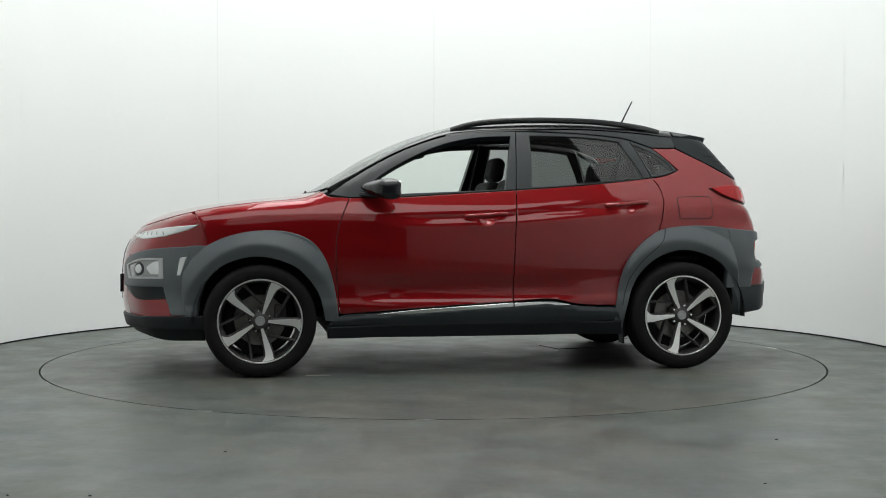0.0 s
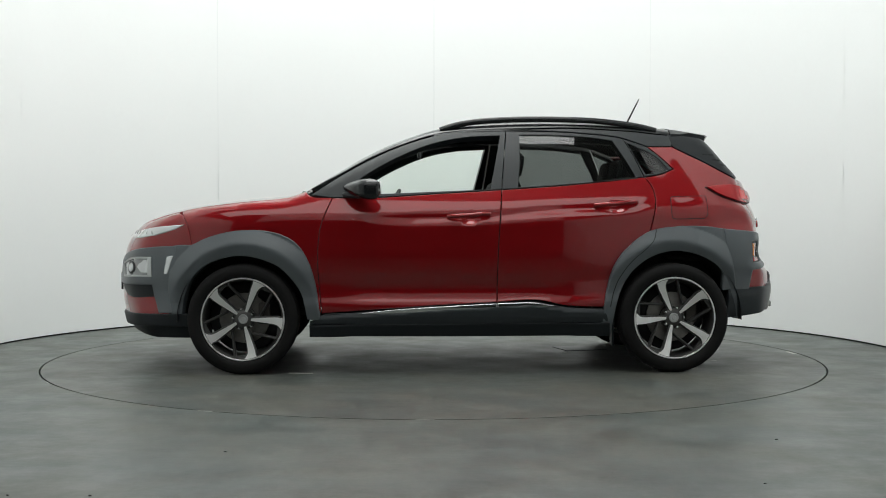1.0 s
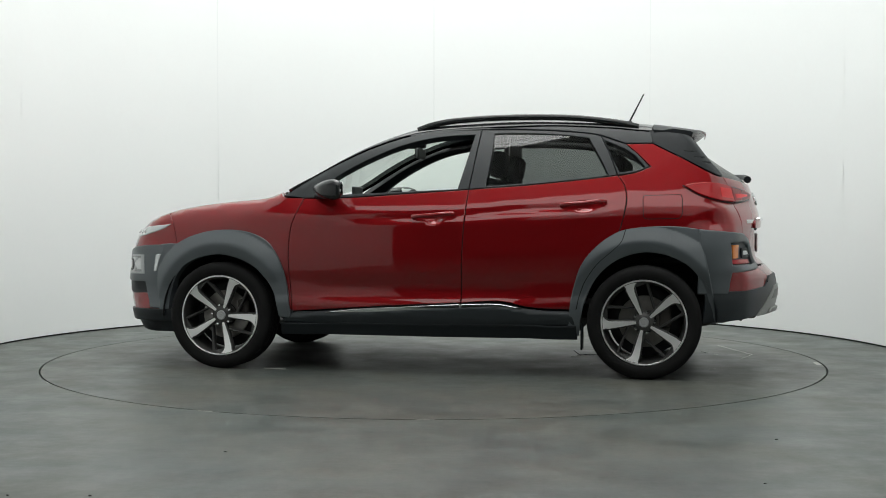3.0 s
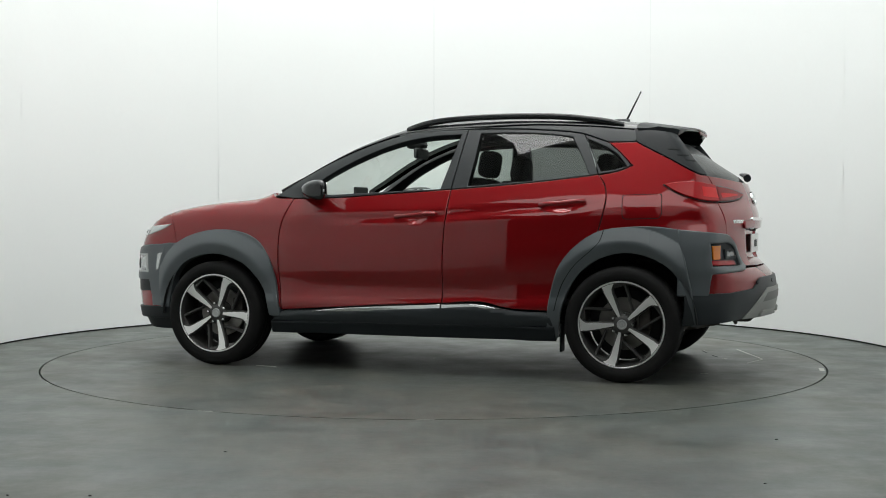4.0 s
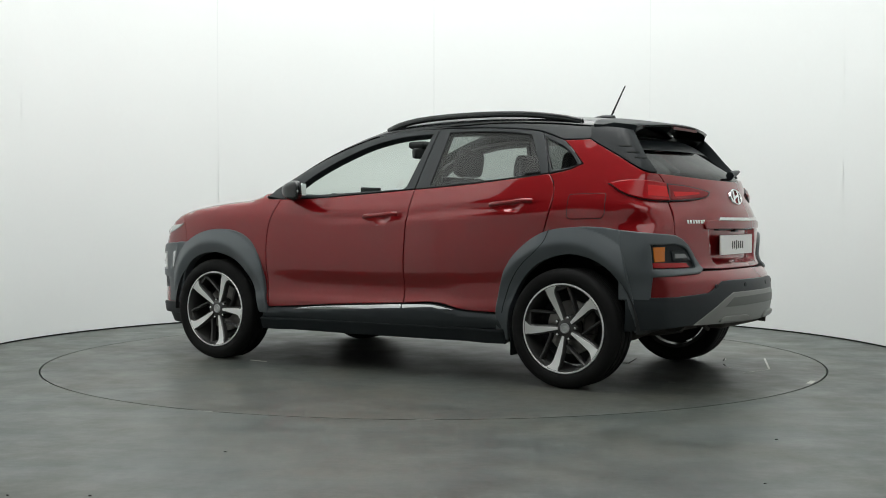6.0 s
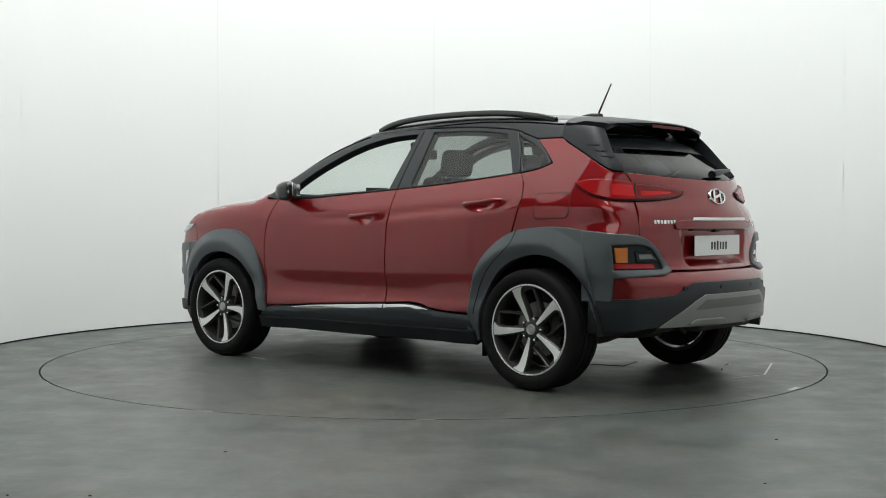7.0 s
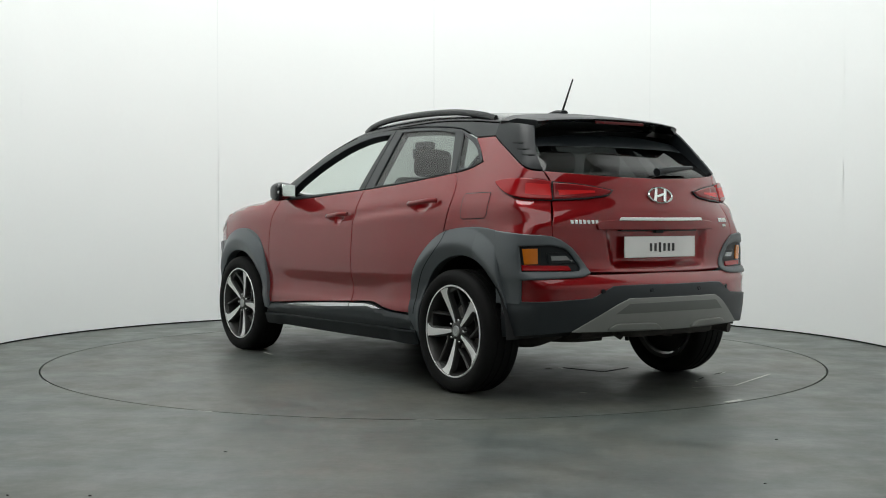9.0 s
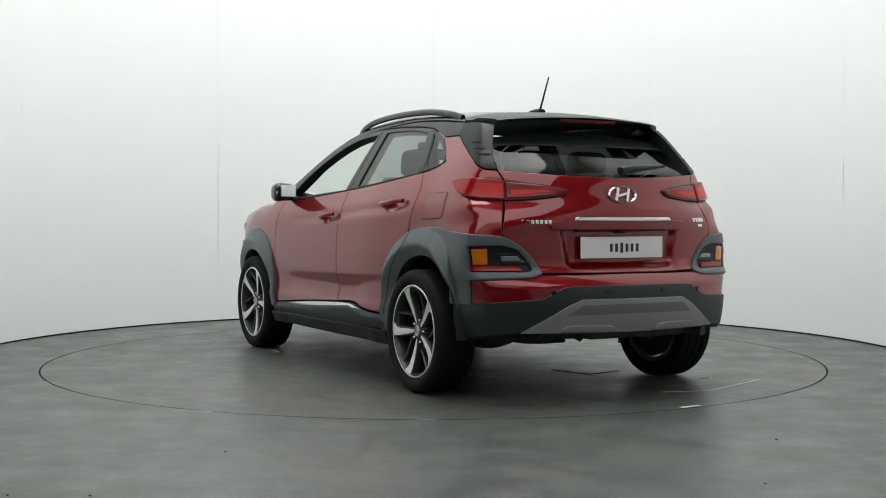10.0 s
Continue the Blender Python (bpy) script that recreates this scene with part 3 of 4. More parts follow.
    # tail: quarters, tailgate, side fins
    DROP = [(-1.138, .74, 1.185), (-1.176, .76, 1.137), (-1.196, .80, 1.06), (-1.182, .83, .957), (-1.154, .84, .850)]
    CLAD = [(-1.154, .84, .850), (-1.331, .83, .878), (-1.506, .82, .878), (-1.60, .80, .865), (-1.70, .71, .850), (-1.803, .615, .836)]
    SEAM = [(-1.803, .615, .836), (-1.79, .611, 1.019), (-1.77, .600, 1.12), (-1.742, .622, 1.180)]
    PILLAR = [(-1.742, .622, 1.180), (-1.69, .68, 1.190), (-1.511, .67, 1.291), (-1.337, .62, 1.381)]

    def tail(seg):
        return [tail_at(*q) for q in seg]
    def fold(U):
        """A soft shoulder below the lamp and a hollow over the cladding."""
        a, z = U[:, 0], U[:, 1]
        w = np.clip((.99 - a) / .2, 0, 1)
        w = w * w * (3 - 2 * w)
        line = .985 + .03 * np.clip((a - .65) / .6, 0, 1)
        return w * (.010 * np.exp(-((z - line) / .035) ** 2) - .006 * np.exp(-((z - line + .085) / .04) ** 2)) * np.clip((a - .66) / .12, 0, 1)
    quarter = both("quarter_panel", "tail", [tail(DROP), tail(CLAD), tail(SEAM), tail(PILLAR), tail([(-1.337, .62, 1.381), (-1.178, .63, 1.380)]), tail([(-1.178, .63, 1.380), (-1.255, .667, 1.315), (-1.325, .69, 1.240)]), tail([(-1.325, .69, 1.240), (-1.25, .715, 1.208), (-1.138, .74, 1.185)])],
                   M_PAINT, car, "red rear quarter panel", off=fold, grid=.022)
    FUEL = [[(-1.31, 1.066), (-1.49, 1.070)], [(-1.49, 1.070), (-1.507, 1.068), (-1.512, 1.05)], [(-1.512, 1.05), (-1.515, .96)], [(-1.515, .96), (-1.50, .937), (-1.485, .934)], [(-1.485, .934), (-1.32, .930)], [(-1.32, .930), (-1.30, .935), (-1.293, .95)], [(-1.293, .95), (-1.290, 1.045)], [(-1.290, 1.045), (-1.294, 1.062), (-1.31, 1.066)]]
    panel("fuel_flap_gap", "side", FUEL, M_GAP, quarter[0], "dark shut line", off=.0006, thick=.002, edge=.0005, gap=-.003, step=.012)
    panel("fuel_flap", "side", FUEL, M_PAINT, quarter[0], "red fuel filler flap", off=.002, thick=.004, gap=.001, step=.012, edge=.0015)
    FIN = [tail(PILLAR), tail([(-1.337, .62, 1.381), (-1.324, .59, 1.460)]), tail([(-1.324, .59, 1.460), (-1.45, .585, 1.448), (-1.575, .545, 1.428)]), tail([(-1.575, .545, 1.428), (-1.606, .566, 1.37), (-1.66, .598, 1.28), (-1.742, .622, 1.180)])]
    fin = both("spoiler_fin", "tail", FIN, M_TRIM, car, "black fin beside the rear window", off=.004, thick=.065)
    for z in (1.335, 1.30, 1.268):
        a0 = tail_at(-1.50 - (1.335 - z) * 1.2, .62, z)[0]
        both("slot", "tail", [[(a0, z), (a0 - .075, z - .004)], [(a0 - .075, z - .004), (a0 - .07, z - .013)], [(a0 - .07, z - .013), (a0, z - .006)], [(a0, z - .006), (a0, z)]], M_GAP, fin, off=.0055, thick=.004, edge=.0008, gap=0)

    def gate_off(U):
        y, z = U[:, 0], U[:, 1]
        def s(v, a, b):
            t = np.clip((v - a) / (b - a), 0, 1)
            return t * t * (3 - 2 * t)
        half = .30 + (z - .68) * .20
        return -.035 * s(half + .045 - np.abs(y), 0, .045) * s(z, .675, .715) * s(.885 - z, 0, .012)
    shut = on_skin("tail", [tail_at(*q) for q in [(-1.93, .478, .660), (-1.855, .54, .782)] + SEAM])[0]
    GATE_SIDE = [(float(q[1]), float(q[2])) for q in shut]
    GATE_TOP = [GATE_SIDE[-1], (.3, 1.157), (0, 1.148)]
    GATE_LOW = [(0, .656), (.25, .656), GATE_SIDE[0]]
    lamp_hi, lamp_lo = (float(on_skin("tail", [tail_at(*q)])[0][0][1]) - .008 for q in ((-1.77, .600, 1.120), (-1.79, .611, 1.024)))

    def flipy(seg):
        return [(-y, z) for y, z in seg[::-1]]
    gate = panel("tailgate", "rear", [GATE_LOW, GATE_SIDE, GATE_TOP, flipy(GATE_TOP), flipy(GATE_SIDE), flipy(GATE_LOW)], M_PAINT, car, "red tailgate", off=gate_off, grid=.018)
    def sunk(U):
        return -.012 - .062 * (U[:, 1] - 1.15) / .28
    WIN_SIDE = [(GATE_SIDE[-1][0], 1.183), (.600, 1.30), (.578, 1.415)]
    WIN_TOP = [(.578, 1.415), (.27, 1.45), (0, 1.458)]
    panel("rear_window", "rear", [GATE_TOP[::-1], WIN_SIDE, WIN_TOP, flipy(WIN_TOP), flipy(WIN_SIDE), flipy(GATE_TOP[::-1])], M_BACKGLASS, gate, "dark tinted rear window", off=sunk, thick=.006)
    # shade and dark reflection under the spoiler, put in as a matte black band
    panel("spoiler_shade_band", "rear", [[(.593, 1.345), (.578, 1.412)], [(.578, 1.412), (.27, 1.446), (0, 1.454)], [(0, 1.454), (-.27, 1.446), (-.578, 1.412)], [(-.578, 1.412), (-.593, 1.345)], [(-.593, 1.345), (-.50, 1.355), (-.27, 1.36), (0, 1.362), (.27, 1.36), (.50, 1.355), (.593, 1.345)]], M_TRIM, gate, "black band that stands for the shade under the spoiler", off=lambda U: sunk(U) + .002, thick=.004, gap=0)
    BAR = [[(-.42, .872), (.42, .872)], [(.42, .872), (.43, .90), (.41, .922)], [(.41, .922), (.30, .930), (0, .932), (-.30, .930), (-.41, .922)], [(-.41, .922), (-.43, .90), (-.42, .872)]]
    panel("garnish", "rear", BAR, M_PAINT, gate, "red handle garnish", off=.016, thick=.03, edge=.006)
    panel("chrome_strip", "rear", [[(-.305, .922), (.305, .922)], [(.305, .922), (.292, .938)], [(.292, .938), (-.292, .938)], [(-.292, .938), (-.305, .922)]], M_CHROME, gate, "chrome strip", off=.022, thick=.03, gap=0)
    # number plate and recess lip
    px = -1.962
    plate = part("number_plate", box(.008, .52, .111, (px, 0, .784), .002, 1), M_PLATE, gate, "white dealer plate with dark bars")
    for i in range(6):
        part("plate_bar", box(.002, .016, .042 if i not in (2,) else .052, (px - .005, .072 - i * .033, .782)), M_INK, plate)
    part("camera_pod", box(.03, .06, .018, (-1.955, .01, .866), .006), M_TRIM, gate)
    part("plate_lamp_shade", box(.03, .56, .012, (-1.945, 0, .872), .004), M_TRIM, gate)
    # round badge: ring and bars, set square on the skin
    def on_gate(y, z, lift=0.0):
        P, N = on_skin("rear", [(y, z)])
        n = Vector(N[0])
        up = (Vector((0, 0, 1)) - n * n.z).normalized()
        side = up.cross(n)
        m = Matrix((n, side, up)).transposed().to_4x4()
        m.translation = Vector(P[0]) + n * lift
        return m
    badge = part("badge", lathe([(.074, -.002), (.076, .006), (.083, .010), (.090, .006), (.092, -.002)], 48), M_CHROME, gate, "oval chrome badge")
    badge.matrix_local = on_gate(-.006, 1.055, .002) @ Matrix.Rotation(radians(-90), 4, "Z") @ Matrix.Diagonal((1, 1, .52, 1))
    for y, tilt, wide, high in ((-.034, -20, .018, .082), (.034, -20, .018, .082), (0, 14, .060, .014)):
        bar = part("badge_bar", box(.008, wide, high, (.004, 0, 0), .002, 1, Matrix.Rotation(radians(tilt), 4, "X")), M_CHROME, gate)
        bar.matrix_local = on_gate(y - .006, 1.055, .002)
    for k in range(7):
        bar = part("letter_bar", box(.004, .0165, .021, (.001, 0, 0), .001, 1), M_CHROME, gate)
        bar.matrix_local = on_gate(.556 - k * .0222, .915)
    for k in range(4):
        bar = part("letter_bar", box(.004, .020, .024, (.001, 0, 0), .001, 1), M_CHROME, gate)
        bar.matrix_local = on_gate(-.520 - k * .0262, .925)
    bar = part("letter_bar", box(.004, .04, .014, (.001, 0, 0), .001, 1), M_CHROME, gate)
    bar.matrix_local = on_gate(-.575, .895)

    # tail lamps: outer on the quarter, inner on the gate
    LAMP = [tail([(-1.513, .755, 1.123), (-1.60, .735, 1.137), (-1.701, .70, 1.137), (-1.77, .600, 1.124)]), tail([(-1.77, .600, 1.124), (-1.792, .606, 1.022)]), tail([(-1.792, .606, 1.022), (-1.70, .742, 1.032), (-1.60, .77, 1.070), (-1.513, .755, 1.123)])]
    lamps = both("tail_lamp", "tail", LAMP, M_RED, car, "red tail lamp with dark rim", off=.020, thick=.03, edge=.005, gap=.003)
    both("lamp_rim", "tail", LAMP, M_TRIM, lamps, "dark rim", off=.008, thick=.02, edge=.002, gap=-.001)
    both("lamp_light_bar", "tail", [tail([(-1.70, .705, 1.112), (-1.765, .606, 1.105)]), tail([(-1.765, .606, 1.105), (-1.782, .607, 1.040)]), tail([(-1.782, .607, 1.040), (-1.71, .722, 1.050)]), tail([(-1.71, .722, 1.050), (-1.70, .705, 1.112)])], M_BRIGHTRED, lamps, "brighter red inner lens", off=.0215, thick=.004, gap=.002, edge=.001)
    INNER = [[(lamp_hi, 1.120), (.45, 1.106), (.295, 1.078)], [(.295, 1.078), (.32, 1.055), (.36, 1.044)], [(.36, 1.044), (.48, 1.030), (lamp_lo, 1.024)], [(lamp_lo, 1.024), (lamp_hi, 1.120)]]
    glamps = both("gate_lamp", "rear", INNER, M_DEEPRED, gate, "deep red lamp on the tailgate", off=.018, thick=.03, edge=.008, gap=.004)
    both("lamp_rim", "rear", INNER, M_TRIM, glamps, "dark rim", off=.010, thick=.02, edge=.002, gap=-.002)
    both("lamp_glow_bar", "rear", [[(.58, 1.075), (.40, 1.072)], [(.40, 1.072), (.40, 1.062)], [(.40, 1.062), (.58, 1.045)], [(.58, 1.045), (.58, 1.075)]], M_BRIGHTRED, glamps, "brighter red bar", off=.0195, thick=.004, gap=0, edge=.001)

    # spoiler
    ys = np.linspace(-.548, .548, 27)
    verts, faces = [], []
    for y in ys:
        back = -1.655 + .22 * y * y + .02 * max(0, abs(y) - .5) / .062
        for k, t in enumerate((0, .25, .5, .75, .94, 1)):
            x = -1.338 + (back + 1.338) * t
            yy = y * (1.07 - .12 * t * t)
            flush = float(on_skin("top", [(max(x, -1.42), max(-.57, min(.57, yy)))])[0][0][2]) if t < .5 else 9.0
            verts.append((x, yy, min(float(TOP(x) - CROWN(x) * yy * yy), flush) + .004 - (.006 if k == 5 else 0) - .006 * max(0, abs(y) - .5) / .062 * t))
        for t in (1, .7, .3, 0):
            x = -1.345 + (back + .012 + 1.345) * t
            yy = y * (1.07 - .12 * t * t)
            verts.append((x, yy, float(TOP(x) - CROWN(x) * yy * yy) - .014 - .004 * (1 - t) - .030 * min(1, max(0, abs(y) - .49) / .05)))
    n = 10
    for i in range(len(ys) - 1):
        for k in range(n):
            w = (k + 1) % n
            faces.append((i * n + k, i * n + w, i * n + n + w, i * n + n + k))
    faces += [tuple(range(n))[::-1], tuple(range((len(ys) - 1) * n, len(ys) * n))]
    spoiler = part("spoiler", mesh_of("spoiler", verts, faces), M_BLACK, car, "gloss black roof spoiler")
    spoiler.data.materials.append(M_TRIM)
    for poly in spoiler.data.polygons:
        if poly.normal.z < .1:
            poly.material_index = 1
    part("brake_light", box(.006, .36, .016, (-1.648, 0, 1.455), .003), M_BRAKE, spoiler, "high red brake light")

    # wiper on the rear window
    part("rear_wiper", tube([(-1.915, -.02, 1.180), (-1.905, -.10, 1.192), (-1.885, -.20, 1.202), (-1.845, -.36, 1.215)], lambda t: .024 - .015 * t, 8), M_TRIM, car, "black rear wiper")
    # aerial
    aer = part("aerial_base", tube([(-1.05, 0, 1.542), (-1.12, 0, 1.552), (-1.185, 0, 1.548)], lambda t: .012 + .016 * t, 10, .014), M_TRIM, car, "black aerial foot")
    part("aerial_mast", tube([(-1.165, 0, 1.55), (-1.259, 0, 1.735)], lambda t: .0065 - .0025 * t, 8), M_TRIM, aer)

    # lower rear: bumper skin, cladding, lamps, skid
    def pieces(line):
        """Straight runs from corner to corner."""
        return [[a, b] for a, b in zip(line, line[1:])]
    RED_TOP = [(0, .655), (tail_at(-1.93, .49, .65)[0], .652), (tail_at(-1.72, .77, .65)[0], .66)]
    RED_LOW = [(tail_at(-1.72, .77, .65)[0], .48), (.40, .50), (0, .56)]
    panel("rear_bumper", "tail", [RED_TOP, [RED_TOP[-1], RED_LOW[0]], RED_LOW, flipy(RED_LOW), [(-RED_LOW[0][0], .48), (-RED_TOP[-1][0], .66)], flipy(RED_TOP)], M_PAINT, car, "red upper rear bumper", gap=.003)
    BL_TOP = [(0, .592), (.30, .592), (tail_at(-2.019, .392, 0)[0], .588), (tail_at(-1.997, .511, 0)[0], .530), (tail_at(-1.86, .69, 0)[0], .516), (tail_at(-1.75, .775, 0)[0], .512)]
    BL_END = tail_at(-1.63, .80, 0)[0]
    BL_LOW = [(BL_END, .325), (tail_at(-1.94, .607, 0)[0], .36), (0, .36)]
    panel("rear_bumper_cladding", "tail", [*pieces(BL_TOP), [BL_TOP[-1], (BL_END, .512)], [(BL_END, .512), (BL_END, .325)], BL_LOW, flipy(BL_LOW), [(-BL_END, .325), (-BL_END, .512)], [(-BL_END, .512), (-BL_TOP[-1][0], .512)], *pieces(flipy(BL_TOP))],
          M_SILL, car, "dark grey lower rear bumper", off=.010, thick=.05, gap=0, edge=.005)
    SK_TOP = [(0, .527), (tail_at(-2.05, .31, 0)[0], .526), (tail_at(-2.034, .384, 0)[0], .495), (tail_at(-1.94, .60, 0)[0], .365)]
    SK_LOW = [(tail_at(-1.94, .60, 0)[0], .360), (tail_at(-1.97, .47, 0)[0], .360), (0, .360)]
    skid = panel("skid_plate", "tail", [*pieces(SK_TOP), [SK_TOP[-1], SK_LOW[0]], SK_LOW, flipy(SK_LOW), [(-SK_LOW[0][0], .36), (-SK_TOP[-1][0], .365)], *pieces(flipy(SK_TOP))], M_SILVER, car, "silver grey rear skid plate", off=.018, thick=.05, gap=0, edge=.004)
    # facet of the same silver plate, its shade painted as a darker grey
    panel("skid_shaded_facet", "tail", [[(-.29, .500), (0, .503), (.29, .500)], [(.29, .500), (.36, .450)], [(.36, .450), (0, .455), (-.36, .450)], [(-.36, .450), (-.29, .500)]], M_SKIDSHADE, skid, "skid plate facet, its shade put into a darker grey", off=.0195, thick=.01, gap=0, edge=.002)
    both("skid_scoop", "tail", [[(.10, .368), (.40, .372)], [(.40, .372), (.36, .398), (.33, .402)], [(.33, .402), (.18, .402)], [(.18, .402), (.13, .395), (.10, .368)]], M_SILVER, skid, "raised silver grey pad", off=.034, thick=.02, gap=0, edge=.005)
    # corner cladding with the lamp pod
    POD_HOLE = [tail([(-1.722, .750, .793), (-1.80, .625, .797)]), tail([(-1.80, .625, .797), (-1.838, .565, .775), (-1.872, .512, .70)]), tail([(-1.872, .512, .70), (-1.895, .515, .668), (-1.88, .55, .660)]), tail([(-1.88, .55, .660), (-1.745, .757, .662)]), tail([(-1.745, .757, .662), (-1.722, .750, .793)])]
    END_A = tail_at(-1.60, .805, 0)[0]
    POD = [tail([(-1.60, .805, .866), (-1.70, .71, .850), (-1.80, .622, .838), (-1.826, .585, .820)]), tail([(-1.826, .585, .820), (-1.855, .54, .78), (-1.90, .485, .69), (-1.93, .478, .655)]), tail([(-1.93, .478, .655), (-1.93, .52, .640), (-1.87, .60, .634)]), tail([(-1.87, .60, .634), (-1.752, .768, .626)]), tail([(-1.752, .768, .626), (-1.75, .772, .50)]),
           [tail_at(-1.75, .772, .50), (END_A, .50)], [(END_A, .50), (END_A, .866)]]
    pods = both("corner_cladding", "tail", POD, M_CLAD, car, "grey corner cladding around the lamp", holes=[POD_HOLE], off=.014, thick=.05, gap=-.004, edge=.008, step=.018)
    both("reflector_base", "tail", POD_HOLE, M_TRIM, pods, "black lamp housing", off=-.006, thick=.02, gap=-.006)
    both("indicator_lens", "tail", [tail([(-1.731, .745, .782), (-1.775, .68, .784)]), tail([(-1.775, .68, .784), (-1.79, .69, .70)]), tail([(-1.79, .69, .70), (-1.750, .750, .698)]), tail([(-1.750, .750, .698), (-1.731, .745, .782)])], M_AMBER, pods, "amber indicator lens", off=.001, thick=.02)
    FOGR = [tail([(-1.80, .655, .762), (-1.845, .552, .762)]), tail([(-1.845, .552, .762), (-1.872, .515, .703)]), tail([(-1.872, .515, .703), (-1.812, .65, .700)]), tail([(-1.812, .65, .700), (-1.80, .655, .762)])]
    rims = both("reverse_lamp_rim", "tail", FOGR, M_TRIM, pods, "black lamp rim", off=.003, thick=.02)
    both("reverse_lamp", "tail", FOGR, M_LENSGREY, rims, "smoked clear lens", off=.006, thick=.02, gap=.018)

    both("reflector_strip", "tail", [tail([(-1.738, .752, .698), (-1.86, .562, .694)]), tail([(-1.86, .562, .694), (-1.875, .552, .668)]), tail([(-1.875, .552, .668), (-1.744, .755, .670)]), tail([(-1.744, .755, .670), (-1.738, .752, .698)])], M_RED, pods, "red reflector strip", off=.002, thick=.01, gap=.001, edge=.001)
    for a in (-.42, -.16, .16, .42):
        P, N = on_skin("tail", [(a, .562)])
        n = Vector(N[0])
        eye = part("parking_sensor", lathe([(0, .001), (.009, .001), (.0095, -.001), (.011, -.001), (.012, .0005), (.013, -.004)], 20), M_TRIM, car, "round parking sensor")
        eye.matrix_local = Matrix.Translation(Vector(P[0]) + n * .011) @ n.to_track_quat("Y", "Z").to_matrix().to_4x4()
    # arch cladding
    ARCH_R = [[(-.874, .393), (-.891, .495), (-.938, .648), (-1.015, .751), (-1.154, .848), (-1.331, .878), (-1.506, .878), (-1.60, .866)], [(-1.60, .866), (-1.645, .70), (-1.68, .512), (-1.705, .328)], [(-1.705, .328), (-1.687, .328)],
              [(-1.687, .328), (-1.654, .507), (-1.594, .632), (-1.482, .708), (-1.312, .744), (-1.146, .700), (-1.032, .606), (-.962, .480), (-.926, .34), (-.916, .25)], [(-.916, .25), (-.87, .25), (-.874, .393)]]

    def flare(cx, r_in, r_mid, r_out):
        """Two facets that meet in a ridge: a broad outer one, and a lip turned in to the wheel."""
        def off(U):
            r = np.hypot(U[:, 0] - cx, U[:, 1] - .33)
            w = np.clip((U[:, 1] - .15) / .5, 0, 1)
            reach = np.where(r > r_mid, r_out - r_mid, r_mid - r_in + .02)
            fall = (np.sqrt((r - r_mid) ** 2 + .014 ** 2) - .014) / reach
            return .007 + .033 * np.clip(1 - fall, 0, 1) * w * w * (3 - 2 * w)
        return off
    REAR_FLARE, FRONT_FLARE = flare(-1.3, .413, .466, .545), flare(1.3, .388, .445, .522)
    both("arch_cladding", "side", ARCH_R, M_CLAD, car, "grey rear wheel arch cladding", off=REAR_FLARE, thick=.06, gap=-.007, edge=.006, grid=.009, step=.012)
    SPLIT = [(-1.19, .872), (-1.165, .80), (-1.12, .752), (-1.03, .672), (-.965, .585), (-.93, .50), (-.905, .40)]
    both("cladding_joint", "side", [SPLIT, [SPLIT[-1], (SPLIT[-1][0] - .005, SPLIT[-1][1])], [(x - .005, z) for x, z in SPLIT[::-1]], [(SPLIT[0][0] - .005, SPLIT[0][1]), SPLIT[0]]], M_GAP, car, "dark joint between door and arch cladding", off=lambda U: REAR_FLARE(U) + .0012, thick=.003, gap=0, edge=.0004, grid=.012, step=.012)
    ARCH_F = [[(.848, .35), (.878, .55), (.925, .69), (.997, .787), (1.131, .844), (1.332, .851), (1.502, .813), (1.606, .766)], [(1.606, .766), (1.68, .765), (1.72, .76)], [(1.72, .76), (1.74, .55), (1.72, .362)], [(1.72, .362), (1.672, .362)],
              [(1.672, .362), (1.669, .413), (1.625, .549), (1.539, .648), (1.402, .705), (1.267, .712), (1.098, .658), (1.014, .584), (.947, .483), (.917, .365), (.912, .335)], [(.912, .335), (.850, .335), (.848, .35)]]
    both("arch_cladding", "side", ARCH_F, M_CLAD, car, "grey front wheel arch cladding", off=FRONT_FLARE, thick=.06, gap=-.007, edge=.006, grid=.011, step=.012)

    # sills
    def ledge(U):
        """The cladding's sloping top edge."""
        top = np.interp(U[:, 0], (-.874, -.70, -.60, -.44, -.221, .187, .62, .83), (.386, .391, .402, .430, .417, .395, .366, .352))
        return .002 + .014 * np.clip((top - U[:, 1]) / .024, 0, 1) - .008 * np.clip((.345 - U[:, 1]) / .05, 0, 1)

    def toe(U):
        """The sill swells towards both wheels."""
        t = np.clip((np.abs(U[:, 0]) - .62) / .16, 0, 1)
        return .014 + .012 * t * t * (3 - 2 * t)
    both("sill_cladding", "side", [[(.90, .30), (.83, .352), (.62, .366), (.187, .395), (-.221, .417), (-.44, .430), (-.60, .402), (-.70, .391), (-.874, .386)], [(-.874, .386), (-.90, .31)], [(-.90, .31), (0, .300), (.90, .30)]], M_SILL, car, "dark grey sill cladding", off=ledge, thick=.04, gap=0, edge=.003, grid=.014)
    both("sill", "side", [[(.905, .296), (0, .300), (-.905, .306)], [(-.905, .306), (-.912, .225)], [(-.912, .225), (0, .222), (.905, .226)], [(.905, .226), (.905, .296)]], M_TRIM, car, "black sill", off=toe, thick=.08, gap=0, edge=.008, grid=.03)
    STRIP1 = [[(.62, .363), (.45, .382), (.187, .399), (-.218, .420)], [(-.218, .420), (-.218, .390)], [(-.218, .390), (.187, .371), (.45, .362), (.62, .361)], [(.62, .361), (.62, .363)]]
    both("chrome_strip", "side", STRIP1, M_CHROME, fd, "bright chrome sill strip", off=.012, thick=.02, gap=.001, edge=.003)
